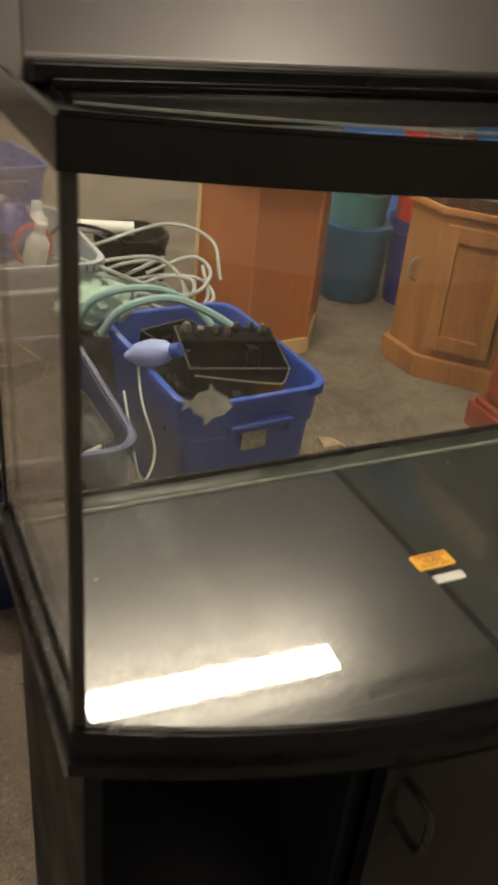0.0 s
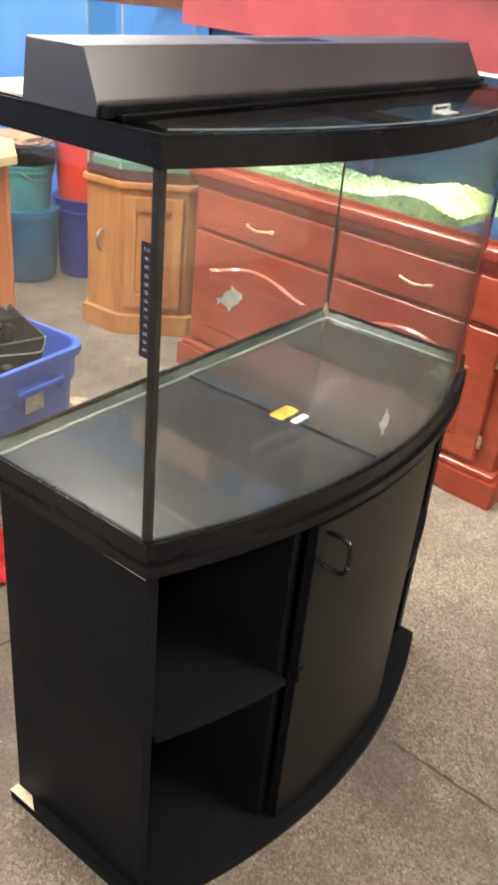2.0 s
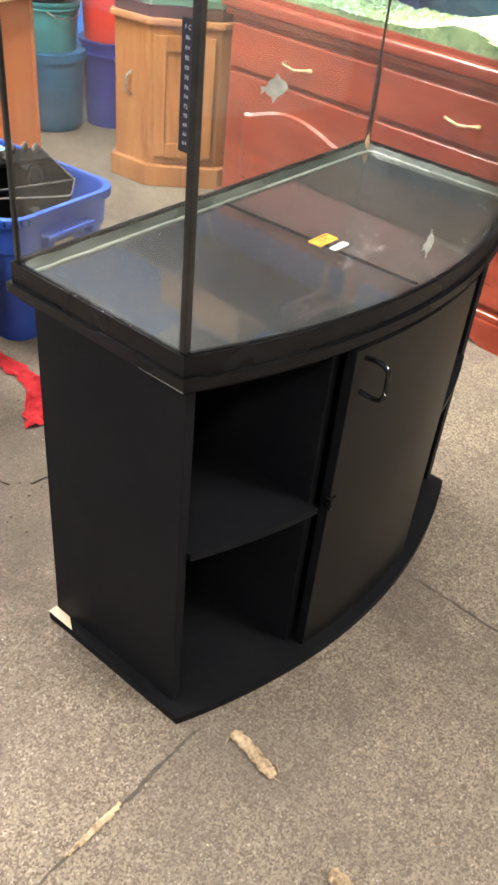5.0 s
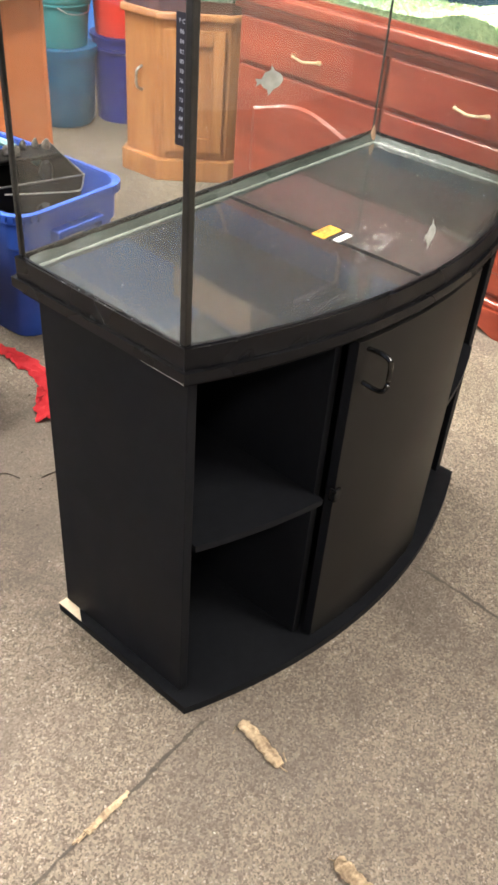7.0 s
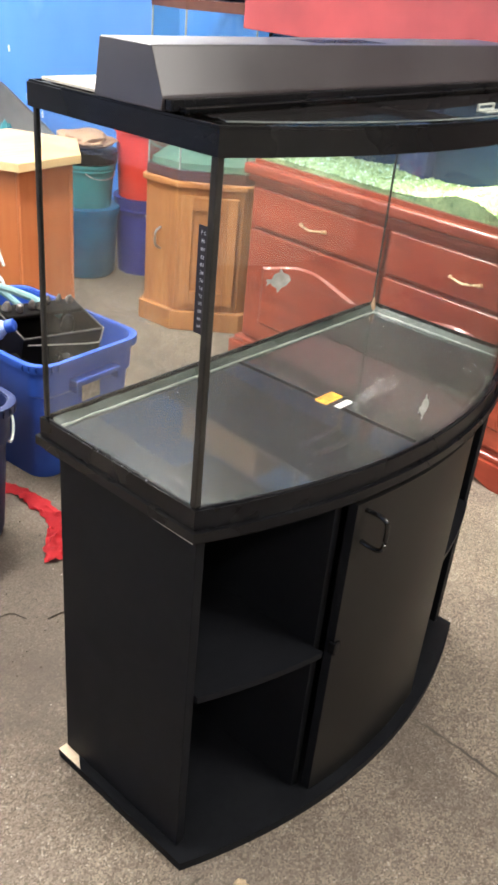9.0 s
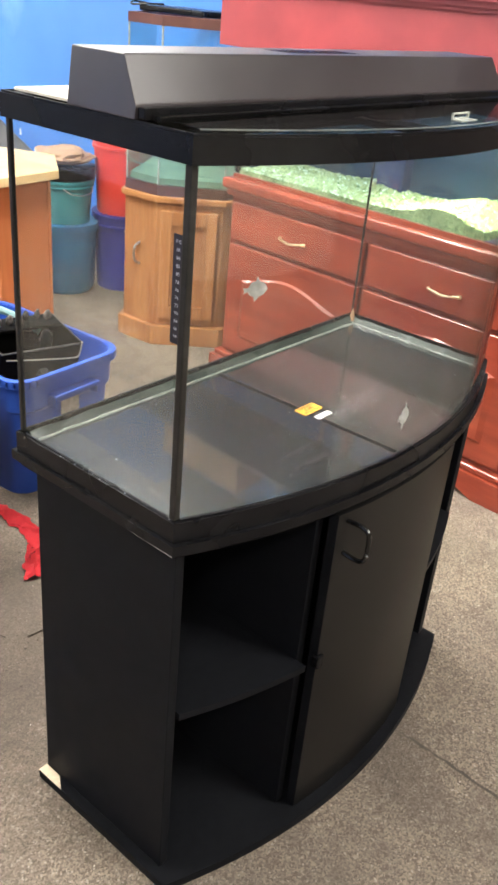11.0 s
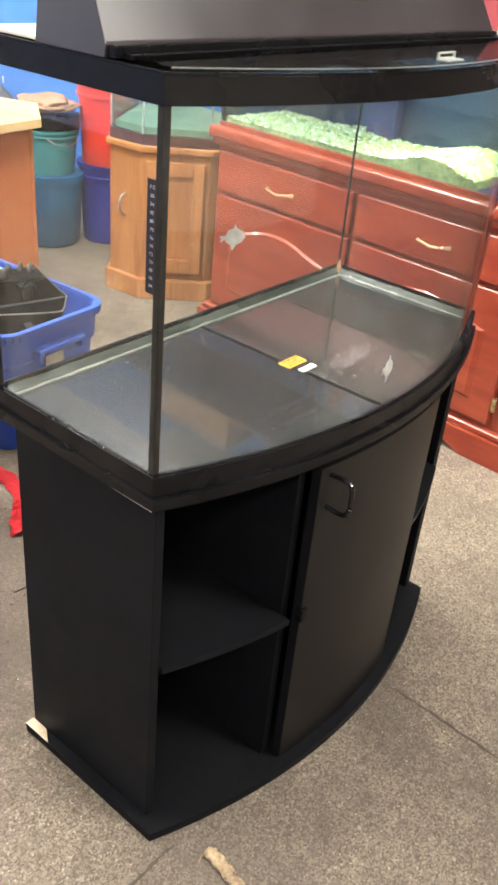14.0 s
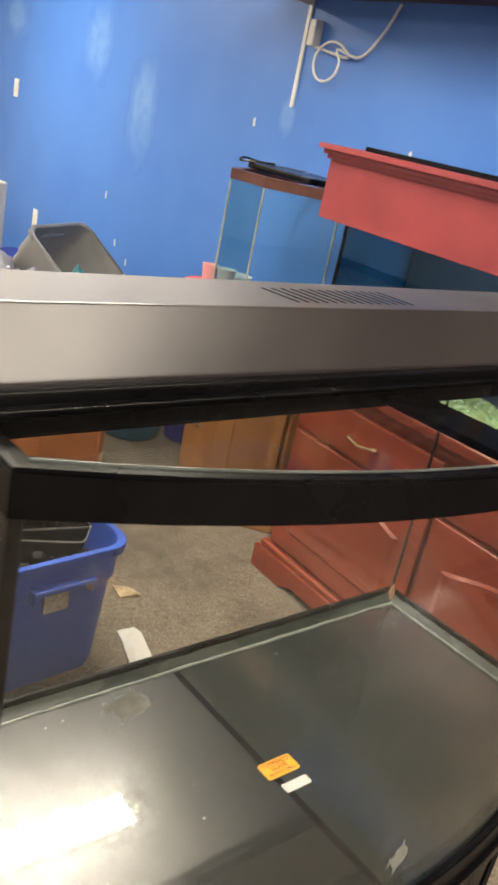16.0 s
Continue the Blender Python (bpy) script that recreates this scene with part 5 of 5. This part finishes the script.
shelf = thing("wall_shelf", pose(X1, 0, 1.93), "dark wall shelf on white metal brackets", "shelf")
part("board", bbox(-0.42, -0.002, -0.3, 2.78, 0.0, 0.022, 0.003), OAK_DARK, shelf)
for yb in (2.65, 1.41, 1.31, 0.2):
    br = part("bracket", bbox(-0.010, -0.001, yb - 0.011, yb + 0.011, -0.42, 0.0, 0.002), WHITE_PLASTIC, shelf, "white steel shelf bracket")
    part("arm", bbox(-0.28, -0.010, yb - 0.009, yb + 0.009, -0.024, -0.001, 0.002), WHITE_PLASTIC, br)
upper = thing("upper_shelf", pose(X1, 0, 1.9525), "white painted shelf frame standing on the dark wall shelf", "shelf")
part("board", bbox(-0.30, -0.004, 1.60, 2.28, 0.52, 0.55, 0.003), CREAM_PAINT, upper)
for yb in (1.605, 2.255):
    part("upright", bbox(-0.035, -0.004, yb, yb + 0.024, 0.0, 0.52, 0.002), WHITE_PLASTIC, upper)
carton = thing("cardboard_box", pose(X1 - 0.155, 1.94, 1.9525), "plain brown cardboard box on the wall shelf", "box")
part("body", bbox(-0.12, 0.12, -0.27, 0.27, 0.0, 0.27, 0.004), CARDBOARD, carton)
part("flap", bbox(-0.122, 0.0, -0.27, 0.27, 0.2705, 0.2745, 0.001), CARDBOARD, carton)
adapter = thing("power_adapter", pose(X1, 2.57, 1.80), "white plug-in adapter with a looped white cable", "adapter")
part("body", bbox(-0.045, 0.0, -0.022, 0.022, -0.05, 0.05, 0.008, 3), WHITE_PLASTIC, adapter)
loop = [(-0.02, -0.02, -0.05)] + [(-0.02 - 0.004 * k, -0.14 + 0.09 * math.cos(a), -0.10 + 0.075 * math.sin(a)) for k, a in enumerate([math.pi * 0.9 - i * 0.6 for i in range(12)])] + [(-0.02, -0.30, -0.07), (-0.02, -0.40, 0.02), (-0.02, -0.46, 0.12)]
part("cable", sweep(bmesh.new(), curve_points(loop, 6), 0.0055), WHITE_PLASTIC, adapter, "", True)

# ---- cloth and paper on the floor ----
def flat_scrap(name, pts, material, label, category, seed, z=0.004):
    bm = bmesh.new()
    n = len(pts)
    top = [bm.verts.new((x, y, z + 0.010 * abs(noise.noise(Vector((x * 9, y * 9, seed)))))) for x, y in pts]
    bot = [bm.verts.new((x, y, 0.0008)) for x, y in pts]
    bm.faces.new(top)
    bm.faces.new(bot[::-1])
    for i in range(n):
        j = (i + 1) % n
        bm.faces.new((top[i], bot[i], bot[j], top[j]))
    bmesh.ops.triangulate(bm, faces=bm.faces)
    bmesh.ops.subdivide_edges(bm, edges=bm.edges, cuts=2, use_grid_fill=True)
    for v in bm.verts:
        if v.co.z > 0.002:
            v.co.z += 0.012 * abs(noise.noise(Vector((v.co.x * 22, v.co.y * 22, seed))))
    return tagged(part(name, bm, material), label, category)


line = curve_points([(0.375, 1.25, 0), (0.405, 1.17, 0), (0.41, 1.08, 0), (0.408, 1.00, 0), (0.372, 0.945, 0), (0.335, 0.90, 0), (0.305, 0.845, 0)], 7)
left, right = [], []
for i, p in enumerate(line):
    w = 0.026 + 0.012 * noise.noise(Vector((i * 0.35, 2, 0)))
    left.append((p.x - w + 0.008 * noise.noise(Vector((i * 1.1, 7, 0))), p.y + 0.3 * w))
    right.append((p.x + w + 0.008 * noise.noise(Vector((i * 1.1, 9, 0))), p.y - 0.3 * w))
bm = bmesh.new()
grid = []
for i, (a, b) in enumerate(zip(left, right)):
    grid.append([bm.verts.new((a[0] + (b[0] - a[0]) * k / 6, a[1] + (b[1] - a[1]) * k / 6, 0.003 + 0.022 * abs(noise.noise(Vector((i * 0.45, k * 0.8, 3)))))) for k in range(7)])
for q, w in zip(grid, grid[1:]):
    for k in range(6):
        bm.faces.new((q[k], q[k + 1], w[k + 1], w[k]))
bmesh.ops.solidify(bm, geom=list(bm.faces), thickness=0.0018)
tagged(part("red_cloth", bm, RED_CLOTH, None, "", True), "crumpled ragged strip of red cloth on the carpet", "cloth")
flat_scrap("paper_scrap", [(0.90, 1.17), (0.97, 1.155), (1.01, 1.32), (1.0, 1.35), (0.94, 1.345), (0.935, 1.30)], PAPER, "torn grey paper lying on the carpet", "paper", 5.0, 0.002)
flat_scrap("cardboard_scrap", [(1.03, 1.50), (1.10, 1.49), (1.09, 1.55), (1.04, 1.57)], FRAYED, "small scrap of brown cardboard on the carpet", "cardboard", 6.0, 0.002)


# ---- dirt, flecks and odd bits ----
def crumbs(name, n, place, size, material, seed, label, parent=None):
    """Many tiny irregular bits lying on a surface."""
    rr = random.Random(seed)
    bm = bmesh.new()
    for _ in range(n):
        x, y, z = place(rr)
        r = size * rr.uniform(0.5, 1.6)
        a0 = rr.uniform(0, 6.28)
        k = rr.choice((4, 5, 6))
        ring = [bm.verts.new((x + r * rr.uniform(0.4, 1.3) * math.cos(a0 + 6.283 * i / k), y + r * rr.uniform(0.4, 1.3) * math.sin(a0 + 6.283 * i / k), z)) for i in range(k)]
        top = bm.verts.new((x, y, z + r * 0.6))
        for i in range(k):
            bm.faces.new((ring[i], ring[(i + 1) % k], top))
    ob = part(name, bm, material, parent)
    return ob if parent else tagged(ob, label, "debris", kind="stuff")


DIRT = mat("dark_dirt", (0.035, 0.027, 0.020), 0.95, second=(0.07, 0.055, 0.04), scale=90)
PALE_BITS = mat("pale_grit", (0.55, 0.52, 0.46), 0.8, second=(0.4, 0.36, 0.3), scale=90)
crumbs("dark_crumbs", 80, lambda r: (r.gauss(0.16, 0.10), r.gauss(0.74, 0.16), 0.001), 0.0026, DIRT, 4, "dark dirt scattered on the carpet beside the stand")
crumbs("pale_grit", 170, lambda r: (r.uniform(-0.9, 1.6), r.uniform(-0.8, 1.3), 0.001), 0.0016, PALE_BITS, 9, "pale grit scattered over the carpet")
crumbs("fleck", 26, lambda r: (r.uniform(0.05, 0.85), r.uniform(-0.04, 0.31), 0.0182), 0.0011, INK_WHITE, 12, "", tank)
crumbs("chip", 14, lambda r: (r.uniform(-0.001, 0.002), r.uniform(0.0, 0.34), 0.0341), 0.0009, INK_WHITE, 14, "", tank)
for k, pts in enumerate((((0.02, 0.78), (0.06, 0.745), (0.11, 0.74), (0.13, 0.70)), ((0.17, 0.67), (0.22, 0.665), (0.26, 0.64)), ((0.06, 0.90), (0.10, 0.93), (0.16, 0.92)))):
    tagged(part("dark_thread", sweep(bmesh.new(), curve_points([(x, y, 0.0025) for x, y in pts], 6), 0.0018, 5), DIRT), "loose dark thread lying on the carpet", "thread", "loose threads")
tagged(part("oak_block", bbox(1.665, 1.80, -0.06, 0.085, 0.0, 0.06, 0.004), OAK), "low golden oak block on the carpet", "wood block")
bag = thing("hanging_bag", pose(X1 - 0.10, 1.20, 1.93), "clear pleated plastic bag with red contents hanging from the shelf", "plastic bag")
FILM = sheet_glass("bag_film", (0.80, 0.84, 0.86), 0.22, 0.3)
bm = lathe(bmesh.new(), [(0.016, -0.02), (0.034, -0.06), (0.040, -0.20), (0.043, -0.36), (0.038, -0.50), (0.014, -0.52)], 28)
for v in bm.verts:
    a = math.atan2(v.co.y, v.co.x)
    k = 1 + 0.13 * math.sin(7 * a) + 0.10 * noise.noise(Vector((a * 2, v.co.z * 14, 5)))
    v.co.x, v.co.y = v.co.x * k, v.co.y * k
part("film", bm, FILM, bag, "", True)
for k in range(5):
    a = 2.2 + 0.5 * k
    part("pleat", sweep(bmesh.new(), curve_points([(0.041 * math.cos(a + 0.1 * math.sin(j * 1.7 + k)), 0.041 * math.sin(a + 0.1 * math.sin(j * 1.7 + k)), -0.05 - 0.095 * j) for j in range(6)], 4), 0.0022), GREY_TUB, bag, "", True)
part("contents", lathe(bmesh.new(), [(0.010, -0.31), (0.028, -0.30), (0.031, -0.22), (0.026, -0.12), (0.012, -0.06)], 18), BUCKET_RED, bag, "red plastic contents", True)
for k, (yy, w, h, c) in enumerate(((1.48, 0.08, 0.07, BUCKET_RED), (2.42, 0.09, 0.04, BLACK_PLASTIC), (1.28, 0.08, 0.09, BUCKET_RED))):
    tagged(part("small_box", bbox(X1 - 0.28, X1 - 0.12, yy - w, yy + w, 1.9522, 1.9522 + h, 0.004), c), "small %s box on the wall shelf" % ("red" if c is BUCKET_RED else "dark"), "box", "boxes on the shelf")
heap("wrapping_film", pose(1.46, 3.66, 0.0), 0.16, 0.14, 0.55, GREY_TUB, 9.0, "crumpled grey plastic wrapping heaped behind the hexagonal stand", "wrapping")
heap("teal_bag", pose(1.66, 3.40, 0.0), 0.10, 0.09, 0.54, TEAL_TUB, 3.0, "crumpled teal plastic bag behind the hexagonal stand", "bag")
